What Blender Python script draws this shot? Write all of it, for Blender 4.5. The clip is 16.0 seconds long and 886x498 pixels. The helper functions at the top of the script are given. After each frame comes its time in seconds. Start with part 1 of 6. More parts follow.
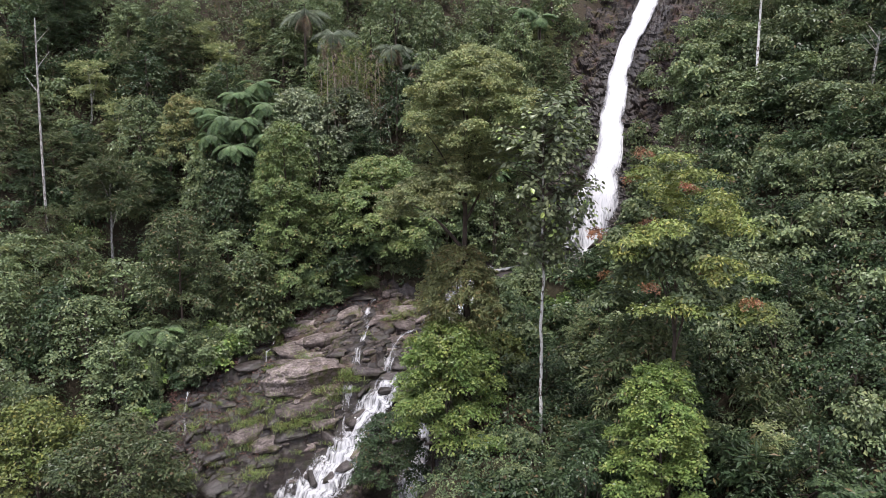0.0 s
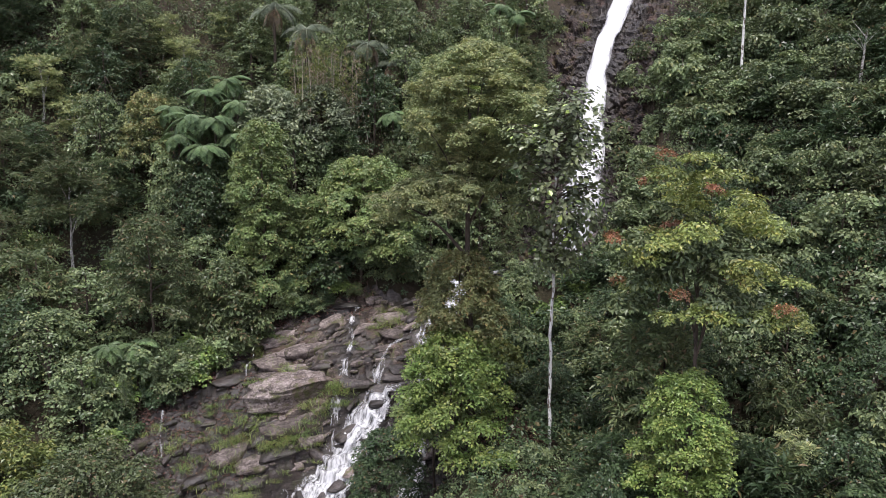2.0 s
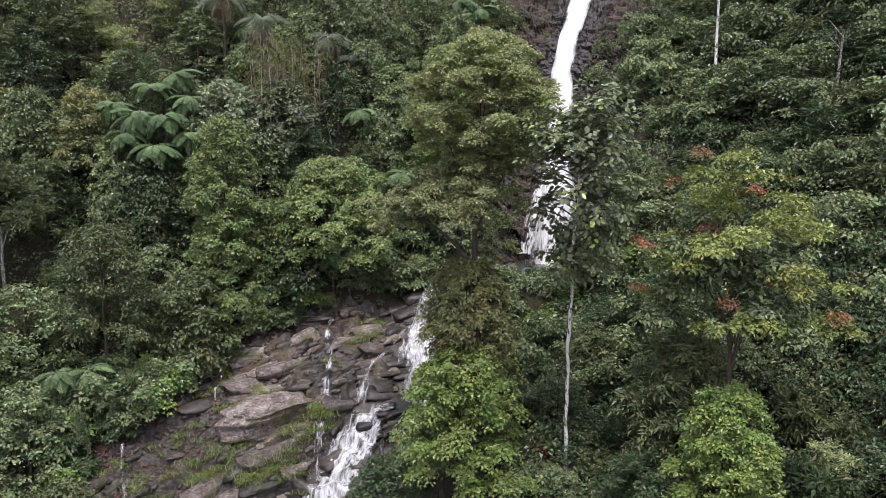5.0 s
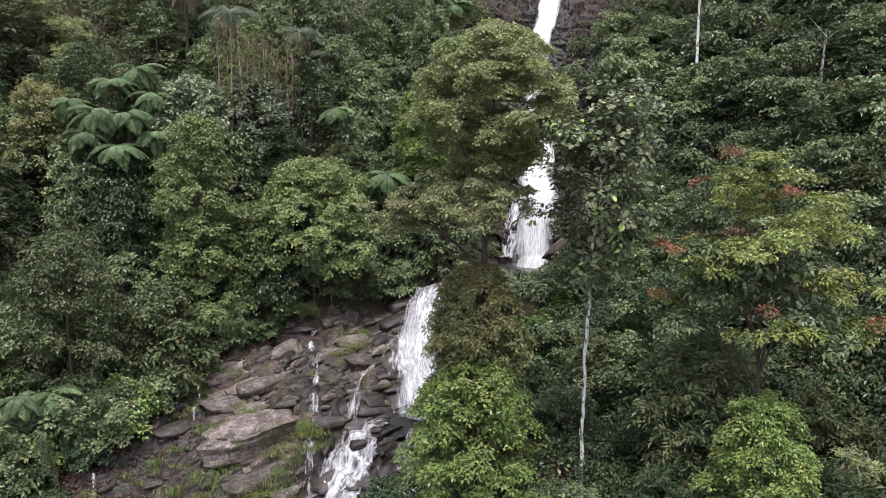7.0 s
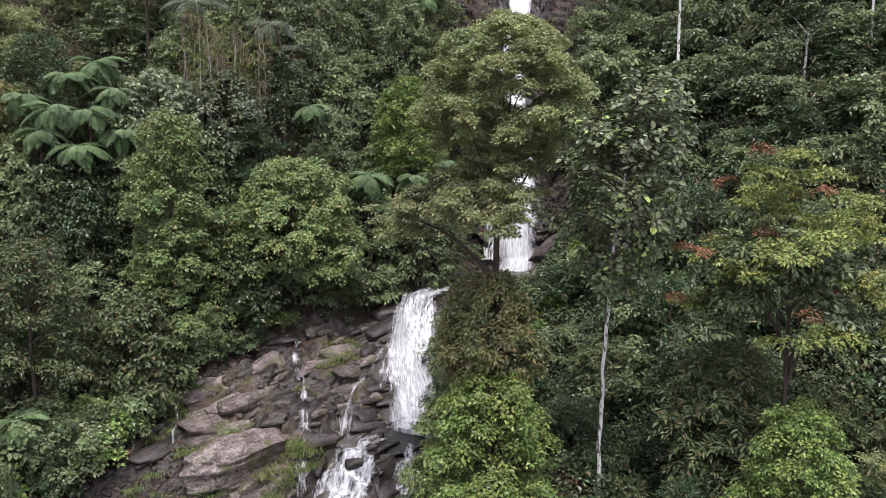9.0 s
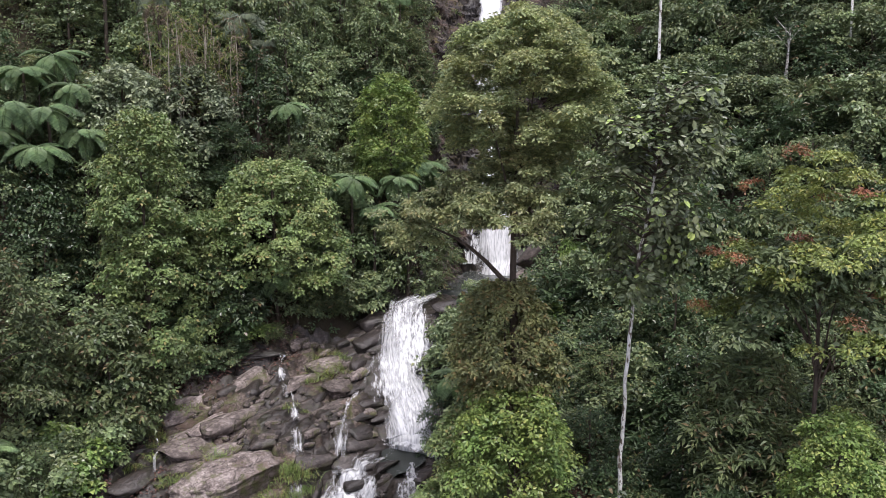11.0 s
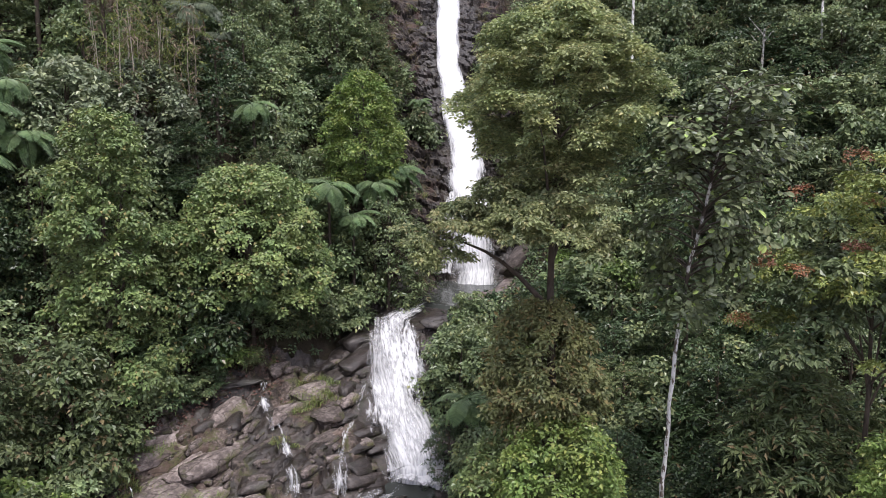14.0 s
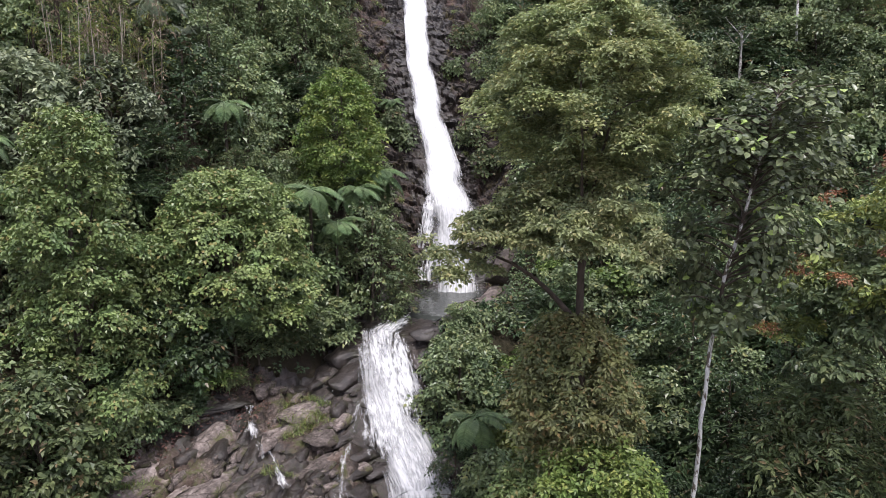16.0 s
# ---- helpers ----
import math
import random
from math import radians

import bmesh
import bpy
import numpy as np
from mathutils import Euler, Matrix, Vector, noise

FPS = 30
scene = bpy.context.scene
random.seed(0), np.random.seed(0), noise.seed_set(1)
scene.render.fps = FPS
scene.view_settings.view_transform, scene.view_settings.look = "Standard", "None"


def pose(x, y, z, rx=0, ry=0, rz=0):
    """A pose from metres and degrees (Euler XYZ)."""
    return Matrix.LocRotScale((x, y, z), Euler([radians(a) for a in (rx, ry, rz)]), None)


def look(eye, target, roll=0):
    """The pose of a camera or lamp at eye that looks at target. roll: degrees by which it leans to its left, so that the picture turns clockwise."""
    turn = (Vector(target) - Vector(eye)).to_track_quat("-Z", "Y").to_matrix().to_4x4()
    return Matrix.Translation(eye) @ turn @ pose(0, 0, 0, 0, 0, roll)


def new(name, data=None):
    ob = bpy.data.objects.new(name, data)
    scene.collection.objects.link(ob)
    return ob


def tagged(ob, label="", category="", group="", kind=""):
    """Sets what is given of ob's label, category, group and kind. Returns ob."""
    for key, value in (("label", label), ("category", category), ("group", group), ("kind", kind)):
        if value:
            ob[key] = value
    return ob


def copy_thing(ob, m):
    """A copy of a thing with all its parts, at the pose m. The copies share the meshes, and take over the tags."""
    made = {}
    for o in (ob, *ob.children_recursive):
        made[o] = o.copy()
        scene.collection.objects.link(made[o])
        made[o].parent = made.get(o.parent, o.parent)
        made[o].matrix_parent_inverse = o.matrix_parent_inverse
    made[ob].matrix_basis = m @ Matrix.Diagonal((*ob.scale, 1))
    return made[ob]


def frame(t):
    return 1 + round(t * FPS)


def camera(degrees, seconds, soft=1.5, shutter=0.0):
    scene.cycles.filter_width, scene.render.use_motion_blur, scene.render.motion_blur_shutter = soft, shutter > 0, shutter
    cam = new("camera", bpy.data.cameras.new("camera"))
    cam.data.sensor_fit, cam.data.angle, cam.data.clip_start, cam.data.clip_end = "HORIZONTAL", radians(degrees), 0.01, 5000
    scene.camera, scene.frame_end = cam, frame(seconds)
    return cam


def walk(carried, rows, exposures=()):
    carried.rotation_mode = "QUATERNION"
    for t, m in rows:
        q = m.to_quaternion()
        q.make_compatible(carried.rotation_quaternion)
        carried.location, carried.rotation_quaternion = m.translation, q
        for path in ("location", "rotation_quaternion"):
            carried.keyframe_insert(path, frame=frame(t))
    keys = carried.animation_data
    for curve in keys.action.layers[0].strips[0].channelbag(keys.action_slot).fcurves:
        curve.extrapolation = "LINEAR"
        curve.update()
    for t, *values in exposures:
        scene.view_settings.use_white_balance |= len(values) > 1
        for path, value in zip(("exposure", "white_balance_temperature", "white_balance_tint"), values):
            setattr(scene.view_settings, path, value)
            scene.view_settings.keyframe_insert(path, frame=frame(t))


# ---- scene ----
cam = camera(61.3, 16.0, soft=0.72)
METRES, EYE, TILT, LEAN, TURN = 36.0, 30.0, -8.0, 0.0, 0.0
ROWS = [
    (0.0, 0.0, 0.0, 0.0, -0.0, 0.0, 0.0),
    (0.5, -0.0253, 0.0197, 0.0025, -1.05, -0.0, 0.16),
    (1.0, -0.0503, 0.0398, 0.0052, -2.11, 0.0, 0.32),
    (1.5, -0.0751, 0.0603, 0.0077, -3.16, -0.0, 0.49),
    (2.0, -0.0965, 0.0789, 0.0099, -4.1, 0.0, 0.63),
    (2.5, -0.1207, 0.1, 0.0124, -5.2, 0.0, 0.8),
    (3.0, -0.1446, 0.1214, 0.0148, -6.32, -0.01, 0.96),
    (3.5, -0.1683, 0.1435, 0.0175, -7.44, -0.03, 1.13),
    (4.0, -0.1887, 0.1636, 0.0203, -8.43, -0.05, 1.28),
    (6.5, -0.2981, 0.2782, 0.0349, -14.03, -0.18, 2.1),
    (7.0, -0.3184, 0.3032, 0.0381, -15.18, -0.21, 2.27),
    (7.5, -0.3354, 0.3255, 0.0407, -16.2, -0.24, 2.42),
    (8.0, -0.354, 0.3505, 0.0438, -17.34, -0.29, 2.6),
    (8.5, -0.3724, 0.376, 0.0463, -18.49, -0.34, 2.78),
    (9.0, -0.3904, 0.4016, 0.0494, -19.63, -0.38, 2.96),
    (11.5, -0.4741, 0.5287, 0.071, -25.38, -0.76, 3.74),
    (12.0, -0.4891, 0.5559, 0.0757, -26.54, -0.83, 3.91),
    (12.5, -0.5037, 0.5838, 0.081, -27.73, -0.92, 4.06),
    (13.0, -0.5174, 0.6119, 0.0859, -28.9, -0.99, 4.22),
    (13.5, -0.5293, 0.6373, 0.0905, -29.95, -1.08, 4.36),
    (14.0, -0.5426, 0.6664, 0.0955, -31.14, -1.17, 4.52),
    (14.5, -0.5548, 0.6956, 0.1006, -32.32, -1.26, 4.66),
    (15.0, -0.5664, 0.7253, 0.1057, -33.51, -1.35, 4.82),
    (15.5, -0.5762, 0.752, 0.1101, -34.72, -1.44, 4.97),
    (16.0, -0.5868, 0.7824, 0.1155, -36.18, -1.54, 5.13),
]
walk(cam, [(t, pose(0, 0, EYE, TILT, LEAN, TURN) @ pose(METRES * x, METRES * y, METRES * z, 90 + pitch, roll, yaw)) for t, x, y, z, yaw, pitch, roll in ROWS])

# ---- light: a bright overcast sky ----
world = bpy.data.worlds.new("overcast_sky")
scene.world = world
world.use_nodes = True
wn = world.node_tree.nodes
sky = wn.new("ShaderNodeTexSky")
sky.sky_type, sky.sun_disc = "NISHITA", False
sky.sun_elevation, sky.sun_rotation = radians(70), radians(196)
sky.air_density, sky.dust_density, sky.ozone_density = 1.2, 6.0, 1.0
veil = wn.new("ShaderNodeMix")
veil.data_type = "RGBA"
veil.inputs["Factor"].default_value = 0.6
veil.inputs["B"].default_value = (7.4, 7.2, 9.5, 1)
world.node_tree.links.new(sky.outputs["Color"], veil.inputs["A"])
world.node_tree.links.new(veil.outputs["Result"], wn["Background"].inputs["Color"])
wn["Background"].inputs["Strength"].default_value = 0.158
sun = new("sun", bpy.data.lights.new("sun", "SUN"))
sun.data.energy, sun.data.angle, sun.data.color = 3.1, radians(18), (1.0, 0.965, 0.985)
sun.matrix_world = look((0, 0, 60), (4, 14, 20))
scene.view_settings.exposure = 0.0

# ---- the lie of the land ----
# the stream's middle line: x, y, water level, half width, from the top of the high fall to the foot of the cascades
STREAM = np.array([
    (33.0, 108.0, 58.0, 1.0), (24.9, 95.8, 45.6, 1.0), (22.2, 91.3, 41.6, 1.1), (20.4, 88.4, 37.6, 1.2), (19.0, 85.0, 32.7, 1.3), (17.8, 81.6, 28.2, 1.7),
    (16.3, 78.2, 24.2, 2.0), (15.0, 75.9, 18.5, 2.6), (12.0, 73.0, 18.3, 2.8), (7.6, 71.2, 18.0, 2.2), (3.2, 68.3, 17.6, 2.1),
    (1.3, 63.6, 14.8, 2.0), (-0.1, 59.4, 11.2, 1.9), (-1.6, 58.0, 11.0, 1.7), (-4.2, 57.3, 10.4, 1.5), (-7.2, 54.6, 6.8, 1.7), (-9.8, 51.8, 2.6, 2.0),
    (-15.0, 44.0, -5.0, 3.0), (-30.0, 20.0, -20.0, 4.0)])
# the smaller arm that drops straight from the basin under the middle fall
ARM = np.array([(-0.6, 58.2, 11.0, 1.3), (-1.1, 56.6, 10.7, 1.3), (-1.8, 54.6, 7.4, 1.2), (-2.4, 52.4, 3.2, 1.3), (-5.0, 47.0, -3.0, 1.6)])


def lattice(x, y, seed):
    """Smooth random numbers from -1 to 1 over the plane, one to a metre."""
    table = np.random.default_rng(seed).uniform(-1, 1, (128, 128))
    i, j = np.floor(x).astype(int), np.floor(y).astype(int)
    u, v = x - i, y - j
    u, v = u * u * (3 - 2 * u), v * v * (3 - 2 * v)
    a, b, c, d = (table[(i + p) % 128, (j + q) % 128] for p, q in ((0, 0), (1, 0), (0, 1), (1, 1)))
    return (a * (1 - u) + b * u) * (1 - v) + (c * (1 - u) + d * u) * v


def fbm(x, y, size, seed, octaves=4):
    total, amp = 0.0, 1.0
    for k in range(octaves):
        total = total + amp * lattice(x / size + 31.7 * k, y / size - 17.3 * k, seed + k)
        size, amp = size / 2.1, amp / 2
    return total


def step(a, b, x):
    t = np.clip((x - a) / (b - a), 0, 1)
    return t * t * (3 - 2 * t)


def blocks(u, v, seed):
    """Broken beds: for each place the number of the block it lies on (0 to 1), a second one, and its distance from the nearest joint."""
    r = np.random.default_rng(seed)
    jx, jy, own, other = (r.uniform(0, 1, (64, 64)) for _ in range(4))
    i, j = np.floor(u).astype(int), np.floor(v).astype(int)
    first, second = np.full(np.shape(u), 9.0), np.full(np.shape(u), 9.0)
    a, b = np.zeros(np.shape(u)), np.zeros(np.shape(u))
    for p in (-1, 0, 1):
        for q in (-1, 0, 1):
            m, n = (i + p) % 64, (j + q) % 64
            d = np.hypot(u - (i + p + jx[m, n]), v - (j + q + jy[m, n]))
            near = d < first
            second = np.where(near, first, np.minimum(second, d))
            a, b = np.where(near, own[m, n], a), np.where(near, other[m, n], b)
            first = np.where(near, d, first)
    return a, b, second - first


def by_stream(x, y):
    """Distance from the stream's line, its water level and half width there, the side (1: right bank) and how far along."""
    best = np.full(np.shape(x), 1e9)
    level, half, side, along = (np.zeros(np.shape(x)) for _ in range(4))
    pairs = [(STREAM[k], STREAM[k + 1], k) for k in range(len(STREAM) - 1)] + [(ARM[k], ARM[k + 1], 12 + k) for k in range(len(ARM) - 1)]
    for a, b, k in pairs:
        e = b[:2] - a[:2]
        s = np.clip(((x - a[0]) * e[0] + (y - a[1]) * e[1]) / (e @ e), 0, 1)
        dx, dy = x - a[0] - s * e[0], y - a[1] - s * e[1]
        d = np.hypot(dx, dy)
        near = d < best
        best = np.where(near, d, best)
        level = np.where(near, a[2] + s * (b[2] - a[2]), level)
        half = np.where(near, a[3] + s * (b[3] - a[3]), half)
        side = np.where(near, np.sign(e[0] * dy - e[1] * dx), side)
        along = np.where(near, k + s, along)
    return best, level, half, side, along


def land(x, y):
    """Height of the bare ground."""
    x, y = np.asarray(x, float), np.asarray(y, float)
    ledge = 67 + np.clip(0.9 * (x + 4), 0, 4.5)
    left = np.where(y < 60, 12.1 + 0.85 * (y - 60), 12.1 + 0.42 * (np.minimum(y, ledge) - 60) + 1.05 * np.maximum(y - ledge, 0))
    left = left - np.clip(0.1 * (-10 - x), 0, 1.6) + 0.5 * step(-11, -5, x)
    left = left + np.clip(-38 - x, 0, 60) * 0.35
    right = 30 + 0.66 * (x - 32) + 0.507 * (y - 63.5)
    ridge = 10.3 + 0.12 * (y - 47) - 0.5 * np.clip(44 - y, 0, 60)
    right = np.maximum(right, ridge - 0.25 * np.abs(x - 5))
    d, level, half, side, along = by_stream(x, y)
    r = step(-3.0, 3.0, side * d)
    z = left * (1 - r) + right * r
    z = z + 0.9 * fbm(x, y, 9.0, 11) * step(3, 9, d)
    bank = np.where(along < 7.2, 8.0, np.where(along < 9.6, 4.0, np.where(side > 0, 3.5, 1.8)))
    w = step(half * 0.9, half + bank, d)
    z = (level - 0.25) * (1 - w) + z * w
    rim = level + 0.55 - 0.3 * np.maximum(d - half - 2.5, 0)
    z = np.where((along > 7.2) & (along < 9.95) & (side > 0) & (d > half * 0.8), np.maximum(z, level - 0.25 + (rim - level + 0.25) * step(half * 0.8, half + 0.8, d)), z)
    far = 85 + 14 * fbm(x, y, 160.0, 5, 2)
    z = np.where(z > 55, 55 + (far - 55) * (1 - np.exp(-(z - 55) / np.maximum(far - 55, 5))), z)
    low = -25 + 6 * fbm(x, y, 120.0, 8, 2)
    return np.maximum(z, low + 0.04 * (z - low))


def ground_at(x, y):
    return float(land(np.array([x]), np.array([y]))[0])


# ---- materials ----
def material(name):
    m = bpy.data.materials.new(name)
    m.use_nodes = True
    nt = m.node_tree
    return m, nt, nt.nodes["Principled BSDF"], nt.nodes["Material Output"]


def node(nt, kind, **values):
    n = nt.nodes.new(kind)
    for key, value in values.items():
        if key in n.inputs:
            n.inputs[key].default_value = value
    return n


def ramp(nt, source, stops, smooth="LINEAR"):
    n = nt.nodes.new("ShaderNodeValToRGB")
    n.color_ramp.interpolation = smooth
    el = n.color_ramp.elements
    while len(el) < len(stops):
        el.new(0.5)
    for e, (p, c) in zip(el, stops):
        e.position, e.color = p, (*c, 1) if len(c) == 3 else c
    nt.links.new(source, n.inputs["Fac"])
    return n.outputs["Color"]


def grain(nt, scale, detail=4, rough=0.6, coords="Object", stretch=(1, 1, 1)):
    tc = nt.nodes.new("ShaderNodeTexCoord")
    mp = node(nt, "ShaderNodeMapping")
    mp.inputs["Scale"].default_value = stretch
    nt.links.new(tc.outputs[coords], mp.inputs["Vector"])
    n = node(nt, "ShaderNodeTexNoise", Scale=scale, Detail=detail, Roughness=rough)
    nt.links.new(mp.outputs["Vector"], n.inputs["Vector"])
    return n.outputs["Fac"]


def blend(nt, fac, a, b, mode="MIX"):
    n = nt.nodes.new("ShaderNodeMix")
    n.data_type, n.blend_type = "RGBA", mode
    for src, slot in ((fac, n.inputs[0]), (a, n.inputs[6]), (b, n.inputs[7])):
        if isinstance(src, bpy.types.NodeSocket):
            nt.links.new(src, slot)
        elif isinstance(src, (int, float)):
            slot.default_value = src
        else:
            slot.default_value = (*src, 1)
    return n.outputs[2]


def relief(nt, bsdf, height, strength, distance):
    b = node(nt, "ShaderNodeBump", Strength=strength, Distance=distance)
    nt.links.new(height, b.inputs["Height"])
    nt.links.new(b.outputs["Normal"], bsdf.inputs["Normal"])


def foliage(name, dark, light, old=None, gloss=0.45, through_light=0.25, patch=0.0):
    """Leaves: every leaf its own shade, every plant its own tone, some old leaves of another colour."""
    m, nt, p, out = material(name)
    geo, info = nt.nodes.new("ShaderNodeNewGeometry"), nt.nodes.new("ShaderNodeObjectInfo")
    leaf = geo.outputs["Random Per Island"]
    lo, hi = (tuple(k * ((1 - f) * 0.68 * a + f * 1.24 * b) for k, a, b in zip((1.05, 0.985, 1.25), dark, light)) for f in (0.16, 0.66))
    col = blend(nt, leaf, lo, hi)
    clump = ramp(nt, grain(nt, 1.1, 3), [(0.34, (0.70, 0.74, 0.78)), (0.66, (1.22, 1.18, 1.10))])
    col = blend(nt, 1.0, col, clump, "MULTIPLY")
    if old:
        share = ramp(nt, leaf, [(0.0, (1, 1, 1)), (patch, (0, 0, 0)), (1.0, (0, 0, 0))], "CONSTANT")
        col = blend(nt, share, col, old)
    hsv = node(nt, "ShaderNodeHueSaturation")
    shade = nt.nodes.new("ShaderNodeMapRange")
    shade.inputs["To Min"].default_value, shade.inputs["To Max"].default_value = 0.78, 1.25
    nt.links.new(info.outputs["Random"], shade.inputs["Value"])
    tint = nt.nodes.new("ShaderNodeMapRange")
    tint.inputs["From Min"].default_value, tint.inputs["From Max"].default_value = 0.3, 0.7
    tint.inputs["To Min"].default_value, tint.inputs["To Max"].default_value = 0.482, 0.52
    nt.links.new(grain(nt, 0.45, 2), tint.inputs["Value"])
    nt.links.new(shade.outputs["Result"], hsv.inputs["Value"])
    nt.links.new(tint.outputs["Result"], hsv.inputs["Hue"])
    nt.links.new(col, hsv.inputs["Color"])
    nt.links.new(hsv.outputs["Color"], p.inputs["Base Color"])
    p.inputs["Roughness"].default_value = gloss * 0.85
    p.inputs["Specular IOR Level"].default_value = 0.38
    tr = nt.nodes.new("ShaderNodeBsdfTranslucent")
    nt.links.new(hsv.outputs["Color"], tr.inputs["Color"])
    mix = node(nt, "ShaderNodeMixShader", Fac=0.68 * through_light)
    nt.links.new(p.outputs["BSDF"], mix.inputs[1])
    nt.links.new(tr.outputs["BSDF"], mix.inputs[2])
    nt.links.new(mix.outputs["Shader"], out.inputs["Surface"])
    return m


def bark(name, dark, light, spots=None, scale=3.0, spot_from=0.47):
    m, nt, p, out = material(name)
    a, b = grain(nt, scale, 6, 0.7, stretch=(1, 1, 0.35)), grain(nt, scale * 6, 4, 0.7, stretch=(1, 1, 0.4))
    col = ramp(nt, a, [(0.3, dark), (0.68, light)])
    if spots:
        col = blend(nt, ramp(nt, b, [(spot_from, (0, 0, 0)), (spot_from + 0.035, (1, 1, 1))]), col, spots)
    nt.links.new(col, p.inputs["Base Color"])
    p.inputs["Roughness"].default_value = 0.85
    relief(nt, p, b, 0.6, 0.02)
    return m


def stone(name, dark, mid, light, moss=(0.075, 0.085, 0.025), wet_from="wet", stain=(0.085, 0.056, 0.040), joints=0.75):
    """Weathered rock: banded grey-brown, lichen and moss, darker and shinier by vertex colour 'wet': where water keeps
    it wet, and for shade painted on the left bank.
    """
    m, nt, p, out = material(name)
    big, fine, band = grain(nt, 0.5, 5, 0.65), grain(nt, 5.0, 6, 0.7), grain(nt, 1.6, 5, 0.7, stretch=(0.5, 0.5, 2.2))
    info = nt.nodes.new("ShaderNodeObjectInfo")
    col = ramp(nt, band, [(0.36, dark), (0.5, mid), (0.64, light)])
    col = blend(nt, 0.55, col, ramp(nt, fine, [(0.38, dark), (0.52, mid), (0.66, light)]))
    col = blend(nt, ramp(nt, big, [(0.50, (0, 0, 0)), (0.62, (0.8, 0.8, 0.8))]), col, stain)
    col = blend(nt, ramp(nt, grain(nt, 1.1, 6, 0.75), [(0.51, (0, 0, 0)), (0.61, (0.85, 0.85, 0.85))]), col, moss)
    vor = nt.nodes.new("ShaderNodeTexVoronoi")
    vor.feature = "DISTANCE_TO_EDGE"
    vor.inputs["Scale"].default_value = 0.7
    vtc, vmp = nt.nodes.new("ShaderNodeTexCoord"), node(nt, "ShaderNodeMapping")
    vmp.inputs["Scale"].default_value, vmp.inputs["Rotation"].default_value = (0.75, 1.7, 2.6), (0.2, 0.15, 0.42)
    warp = node(nt, "ShaderNodeTexNoise", Scale=1.2, Detail=4)
    nt.links.new(vtc.outputs["Object"], warp.inputs["Vector"])
    add = nt.nodes.new("ShaderNodeVectorMath")
    add.operation = "MULTIPLY_ADD"
    add.inputs[1].default_value = (0.9, 0.9, 0.9)
    nt.links.new(warp.outputs["Color"], add.inputs[0])
    nt.links.new(vtc.outputs["Object"], add.inputs[2])
    nt.links.new(add.outputs[0], vmp.inputs["Vector"])
    nt.links.new(vmp.outputs["Vector"], vor.inputs["Vector"])
    crack = ramp(nt, vor.outputs["Distance"], [(0.004, (0.22, 0.20, 0.19)), (0.028, (1, 1, 1))])
    col = blend(nt, joints, col, crack, "MULTIPLY")
    block = nt.nodes.new("ShaderNodeAttribute")
    block.attribute_name = "block"
    own = nt.nodes.new("ShaderNodeMath")
    own.operation = "ADD"
    nt.links.new(block.outputs["Fac"], own.inputs[0])
    nt.links.new(info.outputs["Random"], own.inputs[1])
    wrap = nt.nodes.new("ShaderNodeMath")
    wrap.operation = "FRACT"
    nt.links.new(own.outputs[0], wrap.inputs[0])
    col = blend(nt, 1.0, col, ramp(nt, wrap.outputs[0], [(0.0, (0.42, 0.40, 0.38)), (0.45, (0.8, 0.78, 0.77)), (0.8, (1.1, 1.08, 1.07)), (1.0, (1.45, 1.42, 1.42))]), "MULTIPLY")
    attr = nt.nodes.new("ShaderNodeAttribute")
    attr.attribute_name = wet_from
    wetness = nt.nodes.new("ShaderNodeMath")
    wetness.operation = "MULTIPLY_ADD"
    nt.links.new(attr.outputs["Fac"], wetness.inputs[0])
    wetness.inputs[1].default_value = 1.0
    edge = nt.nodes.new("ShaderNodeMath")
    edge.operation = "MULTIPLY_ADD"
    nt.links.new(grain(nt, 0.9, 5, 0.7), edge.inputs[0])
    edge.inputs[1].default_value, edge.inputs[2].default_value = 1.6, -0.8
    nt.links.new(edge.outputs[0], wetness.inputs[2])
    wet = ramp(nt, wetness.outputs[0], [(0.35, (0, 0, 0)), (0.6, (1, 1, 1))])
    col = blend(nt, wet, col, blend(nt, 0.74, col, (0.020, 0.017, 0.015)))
    nt.links.new(col, p.inputs["Base Color"])
    nt.links.new(ramp(nt, wet, [(0, (0.85,) * 3), (1, (0.42,) * 3)]), p.inputs["Roughness"])
    relief(nt, p, blend(nt, 0.5, blend(nt, 0.5, band, fine), vor.outputs["Distance"]), 1.0, 0.22)
    return m


def soil(name):
    m, nt, p, out = material(name)
    a, b = grain(nt, 0.35, 6, 0.7), grain(nt, 7.0, 6, 0.75)
    col = ramp(nt, a, [(0.3, (0.024, 0.019, 0.011)), (0.48, (0.042, 0.040, 0.018)), (0.66, (0.034, 0.046, 0.015))])
    col = blend(nt, 0.5, col, ramp(nt, b, [(0.35, (0.02, 0.014, 0.01)), (0.65, (0.09, 0.058, 0.038))]))
    nt.links.new(col, p.inputs["Base Color"])
    p.inputs["Roughness"].default_value = 0.95
    relief(nt, p, b, 1.0, 0.1)
    return m


